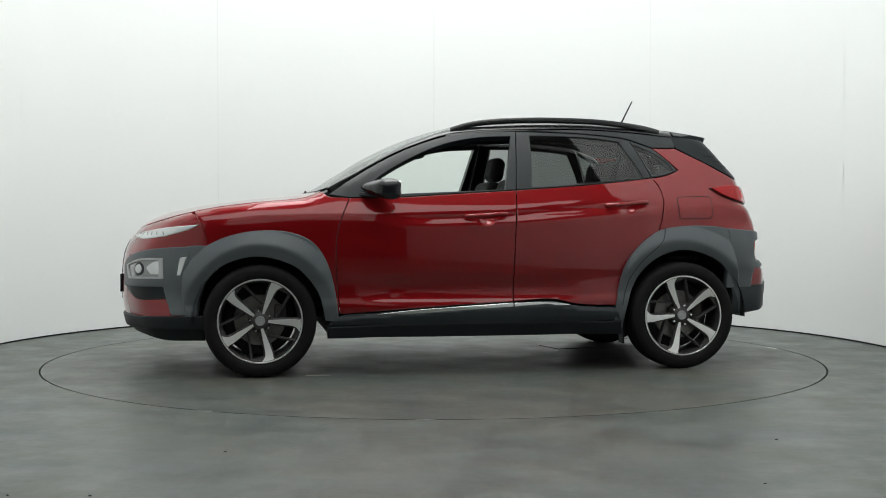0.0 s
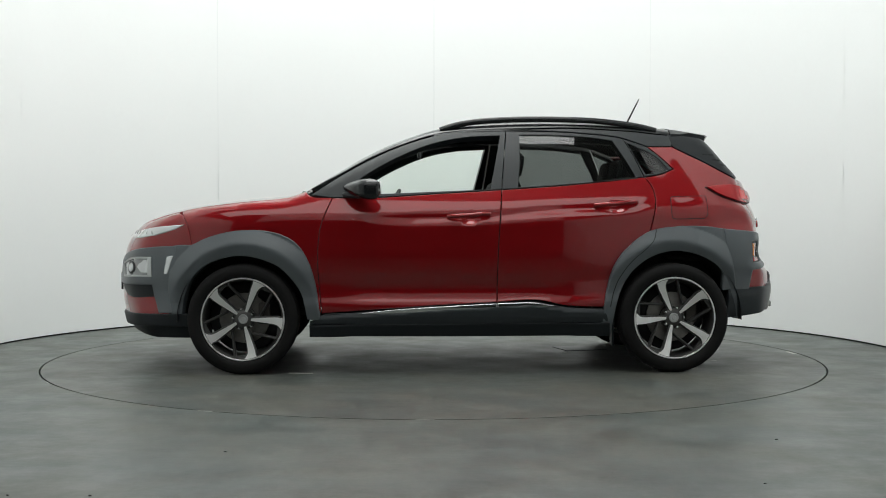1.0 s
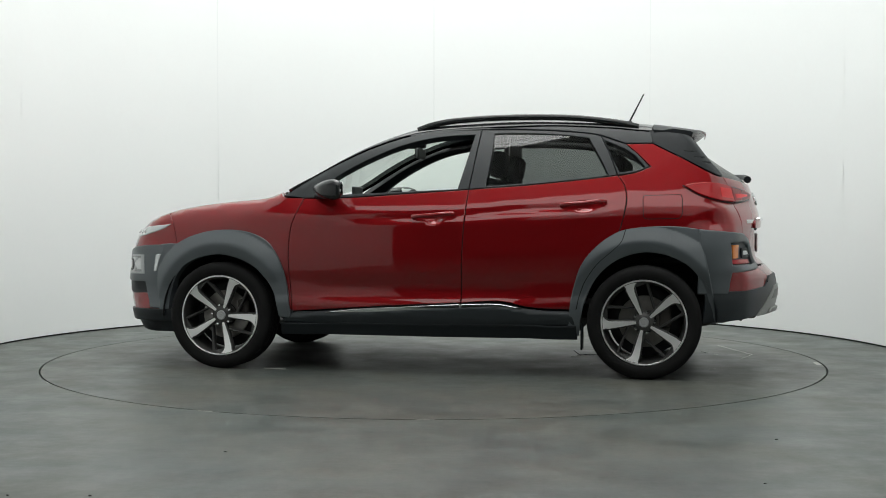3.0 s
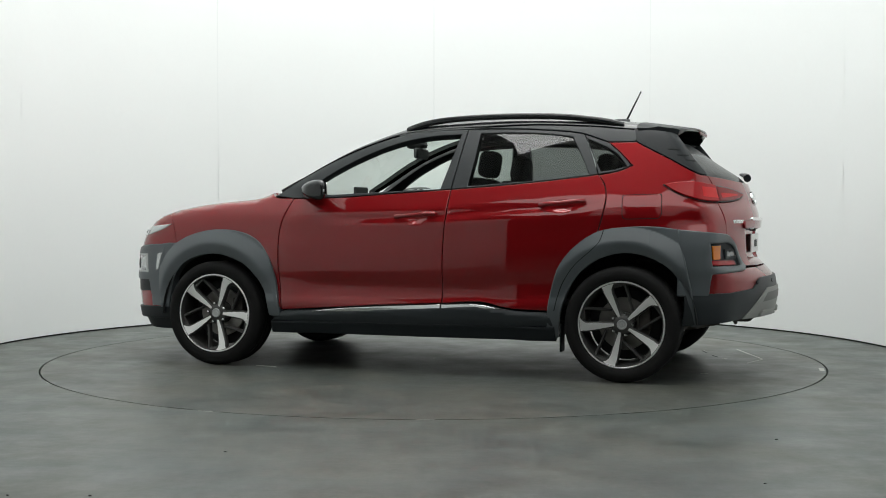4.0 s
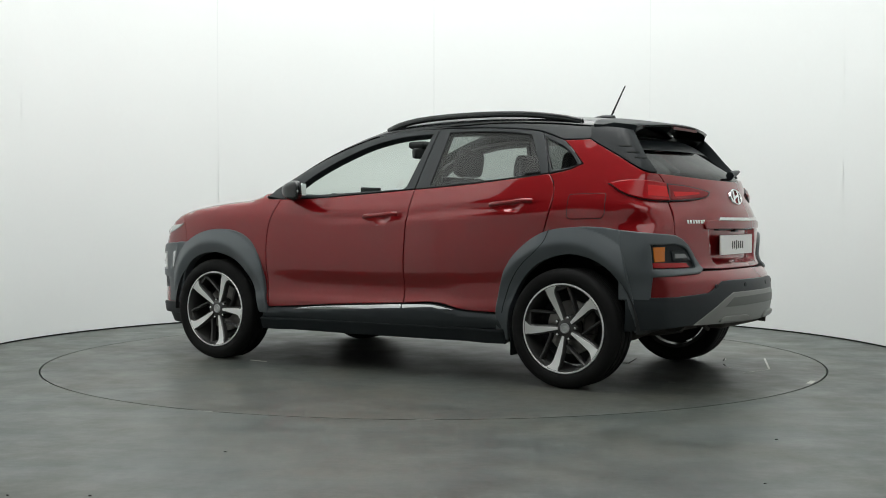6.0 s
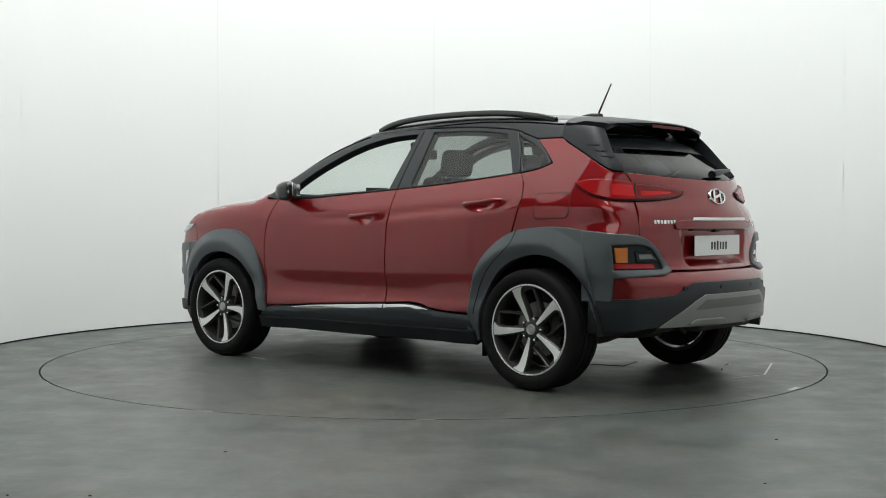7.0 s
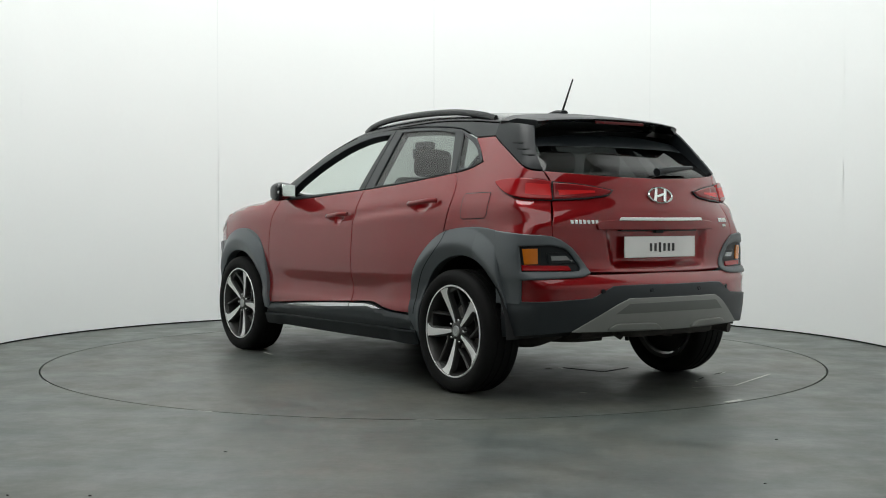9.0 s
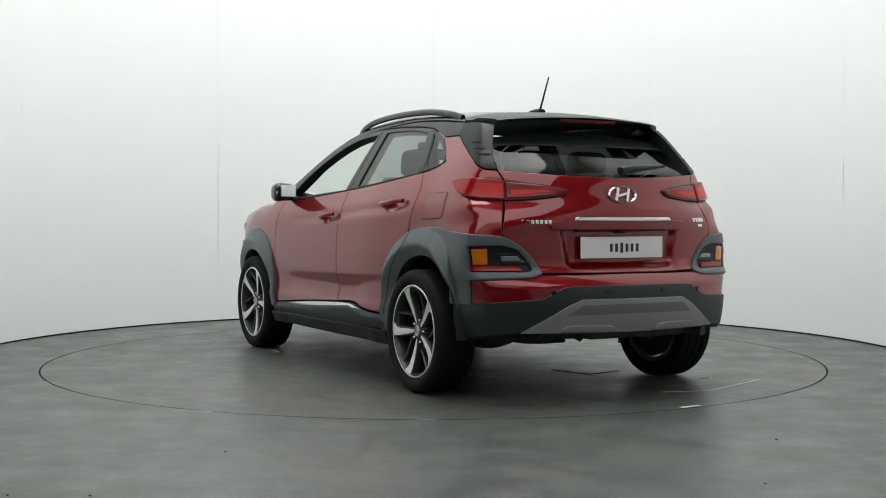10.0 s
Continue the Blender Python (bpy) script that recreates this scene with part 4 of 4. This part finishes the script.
    STRIP2 = [[(-.224, .420), (-.42, .425), (-.49, .420), (-.59, .404)], [(-.59, .404), (-.40, .396), (-.224, .390)], [(-.224, .390), (-.224, .421)]]
    both("chrome_strip", "side", STRIP2, M_CHROME, rd, "bright chrome sill strip", off=.012, thick=.02, gap=.001, edge=.003)

    # nose
    def nose(seg):
        return [nose_at(*q) for q in seg]
    front_edge = on_skin("top", HOOD_FRONT[::-1])[0]
    NT = [nose_at(q[0], q[1], q[2] - .006) for q in front_edge] 
    NS = [nose_at(*on_skin("side", [q])[0][0]) for q in smooth_line([seam[-1], (1.63, .88), (1.606, .766)], .03)]
    NS[0] = NT[-1]
    NE = .96
    NB = [(NE, .33), (.5, .33), (0, .33)]
    panel("front_bumper", "nose", [NT, NS, [NS[-1], (1.0, .72)], [(1.0, .72), (NE, .33)], NB, flipy(NB), [(-NE, .33), (-1.0, .72)], [(-1.0, .72), (-NS[-1][0], NS[-1][1])], flipy(NS), flipy(NT)], M_PAINT, car, "red front bumper", gap=.0006)
    HL = [nose([(2.034, .35, .822), (1.97, .48, .846), (1.80, .70, .880), (1.640, .81, .897)]), nose([(1.640, .81, .897), (1.70, .79, .864), (1.838, .74, .824)]), nose([(1.838, .74, .824), (1.95, .60, .808), (2.034, .35, .822)])]
    hl = both("headlamp", "nose", HL, M_CLEAR, car, "slim clear running lamp", off=.008, thick=.03, edge=.006, gap=.002)
    for k in range(6):
        a = .56 + k * .055
        both("lamp_divider", "nose", [[(a, .852), (a + .008, .852)], [(a + .008, .852), (a + .02, .832)], [(a + .02, .832), (a + .012, .832)], [(a + .012, .832), (a, .852)]], M_LENSGREY, hl, off=.010, thick=.004, gap=0, edge=.001)
    FOG_HOLE = [nose([(2.045, .49, .572), (2.055, .43, .650)]), nose([(2.055, .43, .650), (1.97, .63, .692), (1.85, .74, .698)]), nose([(1.85, .74, .698), (1.85, .74, .58)]), nose([(1.85, .74, .58), (2.045, .49, .572)])]
    PODF = [nose([(2.085, .38, .66), (2.05, .45, .700), (1.939, .66, .745), (1.782, .77, .763), (1.70, .80, .765)]), nose([(1.70, .80, .765), (1.70, .80, .362)]), nose([(1.70, .80, .362), (1.80, .755, .362)]), nose([(1.80, .755, .362), (1.84, .745, .455), (1.856, .74, .53)]), nose([(1.856, .74, .53), (2.08, .40, .525)]), nose([(2.08, .40, .525), (2.085, .38, .66)])]
    podf = both("lamp_cladding", "nose", PODF, M_CLAD, car, "grey cladding around the main headlamp", holes=[FOG_HOLE], off=.012, thick=.05, gap=0, edge=.006, step=.018)
    both("main_lamp", "nose", FOG_HOLE, M_LENSGREY, podf, "dark clear lamp lens", off=.004, thick=.02, gap=-.004)
    fog = np.array([q for run in FOG_HOLE for q in run[:-1]])
    mid = fog.mean(0)
    small = [tuple(mid + (q - mid) * .84) for q in fog]
    both("lamp_frame", "nose", FOG_HOLE, M_CAP, podf, "pale grey lamp frame", holes=[[[a, b] for a, b in zip(small, small[1:] + small[:1])]], off=.012, thick=.012, gap=-.002, edge=.002, step=.012)

    def disc_at(p, ra, rz):
        a0, z0 = nose_at(*p)
        pts = [(a0 + ra * math.cos(radians(k * 15)), z0 + rz * math.sin(radians(k * 15))) for k in range(24)]
        return [pts + pts[:1]]
    both("projector_ring", "nose", disc_at((1.975, .60, .632), .052, .040), M_TRIM, podf, "black projector ring", off=.008, thick=.01, gap=0, edge=.003, step=.008, grid=.012)
    both("projector_lens", "nose", disc_at((1.975, .60, .632), .036, .028), M_CLEAR, podf, "clear projector lens", off=.012, thick=.01, gap=0, edge=.005, step=.008, grid=.012)
    both("lamp_reflector", "nose", [nose([(1.90, .70, .68), (1.86, .735, .685)]), nose([(1.86, .735, .685), (1.86, .735, .60)]), nose([(1.86, .735, .60), (1.92, .69, .60)]), nose([(1.92, .69, .60), (1.94, .66, .64), (1.90, .70, .68)])], M_CLEAR, podf, "bright reflector", off=.0065, thick=.01)
    both("side_vent", "nose", [nose([(1.752, .78, .704), (1.705, .79, .711)]), nose([(1.705, .79, .711), (1.745, .78, .597)]), nose([(1.745, .78, .597), (1.772, .77, .594)]), nose([(1.772, .77, .594), (1.752, .78, .704)])], M_CLEAR, podf, "pale air curtain slot", off=.016, thick=.02)
    both("intake_mesh", "nose", [nose([(2.09, .40, .528), (1.857, .74, .532)]), nose([(1.857, .74, .532), (1.837, .75, .454)]), nose([(1.837, .75, .454), (2.005, .59, .452), (2.09, .40, .528)])], M_TRIM, podf, "black intake mesh", off=.003, thick=.02)
    panel("grille", "nose", [[(-.12, .80), (0, .805), (.12, .80)], [(.12, .80), (.14, .62), (.11, .42)], [(.11, .42), (-.11, .42)], [(-.11, .42), (-.14, .62), (-.12, .80)]], M_TRIM, car, "black front grille", off=.004, thick=.02)
    part("plate_holder", box(.012, .52, .11, (2.14, 0, .53), .003, 1), M_TRIM, car)
    LIP = [(0, .345), (.6, .352), (1.10, .360)]
    LIPB = [(1.10, .285), (.7, .280), (.4, .275), (0, .275)]
    LOW = [(1.08, .205), (.8, .205), (.55, .225), (0, .235)]
    panel("undertray", "nose", [[(0, .285), (1.08, .292)], [(1.08, .292), LOW[0]], LOW, flipy(LOW), [(-1.08, .205), (-1.08, .292)], [(-1.08, .292), (0, .285)]], M_TRIM, car, "black undertray edge", off=-.015, thick=.06, gap=0, edge=.006)
    panel("front_lip", "nose", [LIP, [LIP[-1], LIPB[0]], LIPB, flipy(LIPB), [(-1.10, .285), (-1.10, .360)], flipy(LIP)], M_TRIM, car, "black front lip", off=.014, thick=.06, gap=0, edge=.006)

    # roof rails
    for s in (1, -1):
        rail = part("roof_rail", tube([(.11, s * .548, 1.482), (.04, s * .555, 1.506), (-.06, s * .555, 1.528), (-.2, s * .555, 1.543), (-.5, s * .555, 1.553), (-.86, s * .555, 1.544), (-1.07, s * .555, 1.521), (-1.16, s * .555, 1.506), (-1.25, s * .552, 1.484)], .014, 10, .019), M_BLACK, car, "black roof rail")
    # handles
    for (x0, z0, x1, z1, door) in ((.075, .942, -.18, .959, fd), (-.813, 1.011, -1.08, 1.032, rd)):
        for i, s in enumerate((1, -1)):
            xm, zm = (x0 + x1) / 2, (z0 + z1) / 2
            A, B, C = (on_skin("side", [q])[0][0] for q in ((x0, z0), (xm, zm), (x1, z1)))
            pts = [(A[0], s * (A[1] + .002), A[2]), (A[0] - .04, s * (A[1] + .026), A[2] + .004), (B[0], s * (B[1] + .034), B[2]), (C[0] + .05, s * (C[1] + .034), C[2]), (C[0], s * (C[1] + .012), C[2])]
            part("door_handle", tube(pts, .010, 10, .013), M_PAINT, door[i], "red door handle")
    # mirrors
    for i, s in enumerate((1, -1)):
        bm = bmesh.new()
        bmesh.ops.create_icosphere(bm, subdivisions=4, radius=1)
        for v in bm.verts:
            x, y, z = v.co
            k = (abs(x) ** 3.2 + abs(y) ** 3.2 + abs(z) ** 3.2) ** (-1 / 3.2)
            x, y, z = x * k, y * k, z * k
            x = x * .100 if x > 0 else x * .060
            z *= 1 - .45 * max(0, x / .100) ** 1.5
            z = z * (.056 + .006 * y)
            v.co = (x - y * .055, y * .098, z - .02 * y * (1 if z < 0 else 0))
        for f in bm.faces:
            f.smooth = True
        bm.transform(Matrix.Translation((.578, .905, 1.110)))
        if s < 0:
            bm.transform(Matrix.Diagonal((1, -1, 1, 1)))
            bmesh.ops.reverse_faces(bm, faces=bm.faces[:])
        shell = part("door_mirror", bm, M_BLACK, fd[i], "gloss black door mirror")
        part("mirror_glass", box(.006, .150, .078, (.5165, s * .900, 1.112), .002, 1, Matrix.Rotation(s * radians(29), 4, "Z")), M_CHROME, shell, "mirror glass")
        part("mirror_foot", tube([(.70, s * .79, 1.075), (.66, s * .85, 1.068), (.60, s * .90, 1.065)], .020, 10, .016), M_TRIM, shell)
        part("mirror_indicator", box(.03, .012, .018, (.500, s * .990, 1.100), .004), M_CLEAR, shell, "clear indicator lens")

    # wheels
    tyre_prof = [(.245, -.085), (.262, -.105), (.300, -.112), (.322, -.100), (.330, -.080), (.330, -.052), (.324, -.049), (.324, -.044), (.330, -.041), (.330, -.006), (.324, -.003), (.324, .003), (.330, .006), (.330, .041), (.324, .044), (.324, .049), (.330, .052), (.330, .080), (.322, .100), (.300, .112), (.270, .110), (.252, .100), (.245, .092)]
    tyre_me = lathe(tyre_prof, 72)
    rim_me = lathe([(.249, .094), (.246, .101), (.238, .101), (.232, .092), (.226, .05), (.218, -.02), (.222, -.085), (.245, -.09)], 72)
    disc_me = lathe([(.07, -.012), (.15, -.012), (.152, -.02), (.15, -.03), (.07, -.03)], 48)
    back_me = lathe([(.0, -.045), (.19, -.045), (.21, -.06), (.21, -.08)], 40)
    cap_me = lathe([(.0, .079), (.010, .080), (.012, .078), (.018, .078), (.020, .080), (.026, .080), (.029, .077), (.030, .07)], 24)
    hub_me = lathe([(.029, .074), (.042, .072), (.062, .060), (.068, .045), (.07, .0)], 32)

    def bar_mesh(r0, r1, w0, w1, y0, y1, depth, c0=0.0, c1=0.0):
        """A tapering spoke along +x, its face at y."""
        n = 7
        bm = bmesh.new()
        rows = []
        for i in range(n):
            t = i / (n - 1)
            r, w = r0 + (r1 - r0) * t, (w0 + (w1 - w0) * t) / 2
            y = y0 + (y1 - y0) * t ** 1.6
            c = c0 + (c1 - c0) * t
            rows.append([bm.verts.new(q) for q in ((r, y - depth, c - w), (r, y - .006, c - w), (r, y, c - w + .005), (r, y, c + w - .005), (r, y - .006, c + w), (r, y - depth, c + w))])
        for a, b in zip(rows, rows[1:]):
            for k in range(5):
                bm.faces.new((a[k], a[k + 1], b[k + 1], b[k]))
        bm.faces.new(rows[0][::-1])
        bm.faces.new(rows[-1])
        bmesh.ops.recalc_face_normals(bm, faces=bm.faces[:])
        me = bpy.data.meshes.new("spoke")
        bm.to_mesh(me)
        bm.free()
        return me
    def spoke_mesh(depth=.034):
        """A machined face between dark flanks, hooking into the rim at one side."""
        bm = bmesh.new()
        rows = []
        for r, lo, hi in ((.046, -.012, .010), (.09, -.020, .012), (.14, -.028, .013), (.185, -.034, .014), (.205, -.036, .018), (.220, -.034, .028), (.232, -.036, .041), (.243, -.037, .050)):
            y = .072 + .029 * ((r - .046) / .197) ** 1.6
            b = .004 if r < .23 else .002
            rows.append([bm.verts.new(q) for q in ((r, y - depth, lo - .005), (r, y - .007, lo - .003), (r, y, lo + b), (r, y + .0005, (lo + hi) / 2), (r, y, hi - b), (r, y - .007, hi + .003), (r, y - depth, hi + .006))])
        for a, b in zip(rows, rows[1:]):
            for k in range(6):
                bm.faces.new((a[k], a[k + 1], b[k + 1], b[k])).material_index = 0 if k in (2, 3) else 1
        bm.faces.new(rows[0][::-1]).material_index = 1
        bm.faces.new(rows[-1]).material_index = 1
        bmesh.ops.recalc_face_normals(bm, faces=bm.faces[:])
        me = bpy.data.meshes.new("spoke")
        bm.to_mesh(me)
        bm.free()
        return me
    spoke_me = spoke_mesh()
    thin_me = bar_mesh(.055, .230, .014, .018, .060, .090, .040, .082, .097)
    link_me = bar_mesh(.208, .230, .10, .11, .080, .086, .03, .055, .055)
    nut_me = lathe([(0, .072), (.007, .071), (.0095, .066), (.010, .05)], 10)
    for me, m in ((tyre_me, M_RUBBER), (rim_me, M_DARKALLOY), (disc_me, M_STEEL), (back_me, M_INSIDE), (cap_me, M_CAP), (hub_me, M_DARKALLOY), (spoke_me, M_ALLOY), (thin_me, M_DARKALLOY), (link_me, M_DARKALLOY), (nut_me, M_CHROME)):
        me.materials.append(m)
    spoke_me.materials.append(M_DARKALLOY)
    lip_me = lathe([(.237, .098), (.241, .1022), (.247, .1022), (.2495, .0995)], 72)
    lip_me.materials.append(M_ALLOY)
    for x, s, first in ((1.3, 1, 114), (-1.3, 1, 142), (1.3, -1, 20), (-1.3, -1, 50)):
        wheel = new("wheel")
        wheel.parent = car
        tagged(wheel, "five-spoke two-tone alloy wheel with black tyre")
        wheel.matrix_local = Matrix.Translation((x, s * .782, .330)) @ Matrix.Rotation(0 if s > 0 else math.pi, 4, "Z")
        part("tyre", tyre_me, None, wheel, "black road tyre")
        part("rim", rim_me, None, wheel, "dark alloy rim")
        part("rim_lip", lip_me, None, wheel, "bright machined rim edge")
        part("brake_disc", disc_me, None, wheel)
        part("brake_shield", back_me, None, wheel)
        part("hub_cap", cap_me, None, wheel)
        part("hub", hub_me, None, wheel)
        for k in range(5):
            a = radians(first + 72 * k)
            for name, me, da in (("spoke", spoke_me, 0), ("thin_spoke", thin_me, 0), ("spoke_link", link_me, 0)):
                o = part(name, me, None, wheel)
                o.matrix_local = Matrix.Rotation(-a - radians(da), 4, "Y")
            o = part("wheel_nut", nut_me, None, wheel)
            o.matrix_local = Matrix.Rotation(-a - radians(36), 4, "Y") @ Matrix.Translation((.061, .002, 0))
        # arch liner and caliper
        wide = .420 if x < 0 else .394
        verts, faces = [], []
        for i in range(25):
            a = radians(-2 + 184 * i / 24)
            for r, y in ((wide, .848), (wide, .42), (.10, .42)):
                verts.append((x + r * math.cos(a), s * y, .33 + r * math.sin(a)))
        for i in range(24):
            for k in range(2):
                faces.append((i * 3 + k, i * 3 + k + 1, i * 3 + k + 4, i * 3 + k + 3))
        part("arch_liner", mesh_of("liner", verts, faces), M_INSIDE, car, "black wheel arch liner")
        part("caliper", box(.07, .05, .13, (x - .12, s * .775, .36), .012), M_IRON, car)

    # underside and hidden structure
    part("underbody", box(1.78, 1.50, .10, (0, 0, .27), .02), M_INSIDE, car, "black underside")
    part("underbody", box(.50, .95, .10, (-1.75, 0, .41), .02), M_INSIDE, car, "black rear underside")
    part("underbody", box(.70, .95, .10, (1.65, 0, .28), .02), M_INSIDE, car, "black front underside")
    part("underbody", box(4.0, .90, .06, (0, 0, .40), .02), M_INSIDE, car, "black floor pan")
    part("rear_beam", tube([(-1.3, -.7, .30), (-1.38, 0, .33), (-1.3, .7, .30)], .035, 10), M_IRON, car, "rear axle beam")
    part("silencer", tube([(-1.74, .42, .352), (-1.74, -.30, .352)], .085, 14, .055), M_IRON, car, "exhaust silencer")
    part("tail_pipe", tube([(-1.76, -.28, .335), (-1.86, -.50, .335), (-1.96, -.54, .325)], .026, 10), M_IRON, car, "exhaust tail pipe")
    part("heat_shield", box(.34, .62, .07, (-1.80, -.10, .345), .03, 3), M_IRON, car, "dark heat shield under the bumper")
    part("exhaust_pipe", tube([(-1.25, .30, .30), (-1.45, .34, .285), (-1.62, .30, .29), (-1.70, .18, .30)], .027, 10), M_IRON, car, "exhaust pipe")
    part("exhaust_hanger", tube([(-1.86, .16, .345), (-1.87, .20, .305), (-1.86, .25, .345)], .012, 8), M_IRON, car)
    for s in (1, -1):
        part("spring_arm", tube([(-1.30, s * .60, .29), (-1.52, s * .52, .275), (-1.62, s * .40, .33)], .034, 10), M_IRON, car, "rear suspension arm")
    for s in (1, -1):
        part("mud_flap", box(.012, .09, .16, (-.935, s * .775, .235), .005, 1), M_TRIM, car)

    # cabin
    part("floor_well", box(2.3, 1.40, .04, (-.35, 0, .44), .01), M_INSIDE, car, "black cabin floor")
    part("dashboard", tube([(.70, -.72, .96), (.72, 0, .985), (.70, .72, .96)], .13, 14, .10), M_INSIDE, car, "black dashboard")
    part("dashboard_top", box(.36, 1.40, .03, (.83, 0, 1.03), .012), M_INSIDE, car)
    part("firewall", box(.05, 1.40, .55, (.90, 0, .76), .01), M_INSIDE, car)
    part("boot_floor", box(.55, 1.10, .03, (-1.60, 0, .68), .01), M_INSIDE, car)
    both("door_trim", "side", [[(.80, 1.045), (.2, 1.06), (-.255, 1.09), (-.70, 1.12), (-1.14, 1.17)], [(-1.14, 1.17), (-1.14, .90), (-.90, .60), (-.87, .42)], [(-.87, .42), (.80, .38)], [(.80, .38), (.80, 1.045)]], M_INSIDE, car, "black door trim", off=-.055, thick=.004, gap=0)
    both("belt_seal", "side", [[(.78, 1.075), (.2, 1.095), (-.255, 1.122), (-.70, 1.150), (-1.10, 1.185)], [(-1.10, 1.185), (-1.10, 1.165), (-.255, 1.10), (.78, 1.05), (.78, 1.075)]], M_INSIDE, car, "black inner belt seal", off=-.05, thick=.03, gap=0)
    both("rear_trim", "tail", [tail([(-1.15, .80, 1.15), (-1.70, .68, 1.15)]), tail([(-1.70, .68, 1.15), (-1.70, .70, .70)]), tail([(-1.70, .70, .70), (-1.15, .80, .85)]), tail([(-1.15, .80, .85), (-1.15, .80, 1.15)])], M_INSIDE, car, "black boot trim", off=-.05, thick=.004)
    panel("headliner", "top", [[(0, .0), (-.02, .48)], [(-.02, .48), (-.07, .55), (-1.30, .55)], [(-1.30, .55), (-1.34, 0)], [(-1.34, 0), (-1.30, -.55)], [(-1.30, -.55), (-.07, -.55), (-.02, -.48)], [(-.02, -.48), (0, 0)]], M_INSIDE, car, "dark headliner", off=-.035, thick=.004)

    def seat(x, y, wide, rear=False):
        st = new("seat")
        st.parent = car
        tagged(st, "black cloth car seat")
        part("cushion", box(.50, wide, .16, (x, y, .66 if not rear else .70), .05, 3), M_CLOTH, st)
        part("backrest", box(.13, wide, .50, (x - .30, y, .94 if not rear else .95), .05, 3, Matrix.Rotation(radians(-16), 4, "Y")), M_CLOTH, st)
        for yy in ([y] if not rear else [y - .36, y, y + .36]):
            part("headrest", box(.10, .25, .17, (x - .395, yy, 1.27 if not rear else 1.24), .045, 3, Matrix.Rotation(radians(-10), 4, "Y")), M_CLOTH, st)
            for d in (-.06, .06):
                part("headrest_rod", tube([(x - .385, yy + d, 1.12), (x - .395, yy + d, 1.24)], .006, 6), M_STEEL, st)
    seat(.02, .37, .48)
    seat(.02, -.37, .48)
    seat(-.72, 0, 1.20, True)
    # steering wheel on the right-hand side, mirror, screen
    sw = part("steering_wheel", lathe([(.185 + .015 * math.cos(a), .015 * math.sin(a)) for a in np.linspace(0, 2 * math.pi, 9)], 36), M_INSIDE, car, "black steering wheel")
    sw.matrix_local = Matrix.Translation((.44, -.37, .96)) @ Matrix.Rotation(radians(62), 4, "Y") @ Matrix.Rotation(radians(90), 4, "X")
    spokes = part("wheel_centre", box(.33, .04, .06, (0, 0, 0), .015), M_INSIDE, sw)
    part("inside_mirror", box(.03, .24, .07, (.22, 0, 1.365), .015), M_INSIDE, car, "black inside mirror")
    part("sensor_pod", box(.13, .10, .05, (.25, 0, 1.425), .02), M_INSIDE, car)
    part("screen", box(.02, .22, .13, (.66, 0, 1.08), .008), M_INSIDE, car, "dashboard screen")
    # windscreen wipers
    for y0, y1 in ((-.55, .02), (.02, .60)):
        part("wiper", tube([(1.0 - .1 * abs(y0), y0, 1.088 - .05 * abs(y0)), (.985 - .05 * abs(y1), y1, 1.103 - .02 * abs(y1))], .009, 6), M_TRIM, car, "black windscreen wiper")
    return car


build_setting()
TABLE = build_table()
CAR = build_car()


def motions():
    rows = [k * .5 for k in range(21)]
    walk(TABLE, [(t, table_turn(t)) for t in rows])
    walk(CAR, [(t, table_turn(t) @ pose(-.122, -.012, .0005)) for t in rows])


motions()
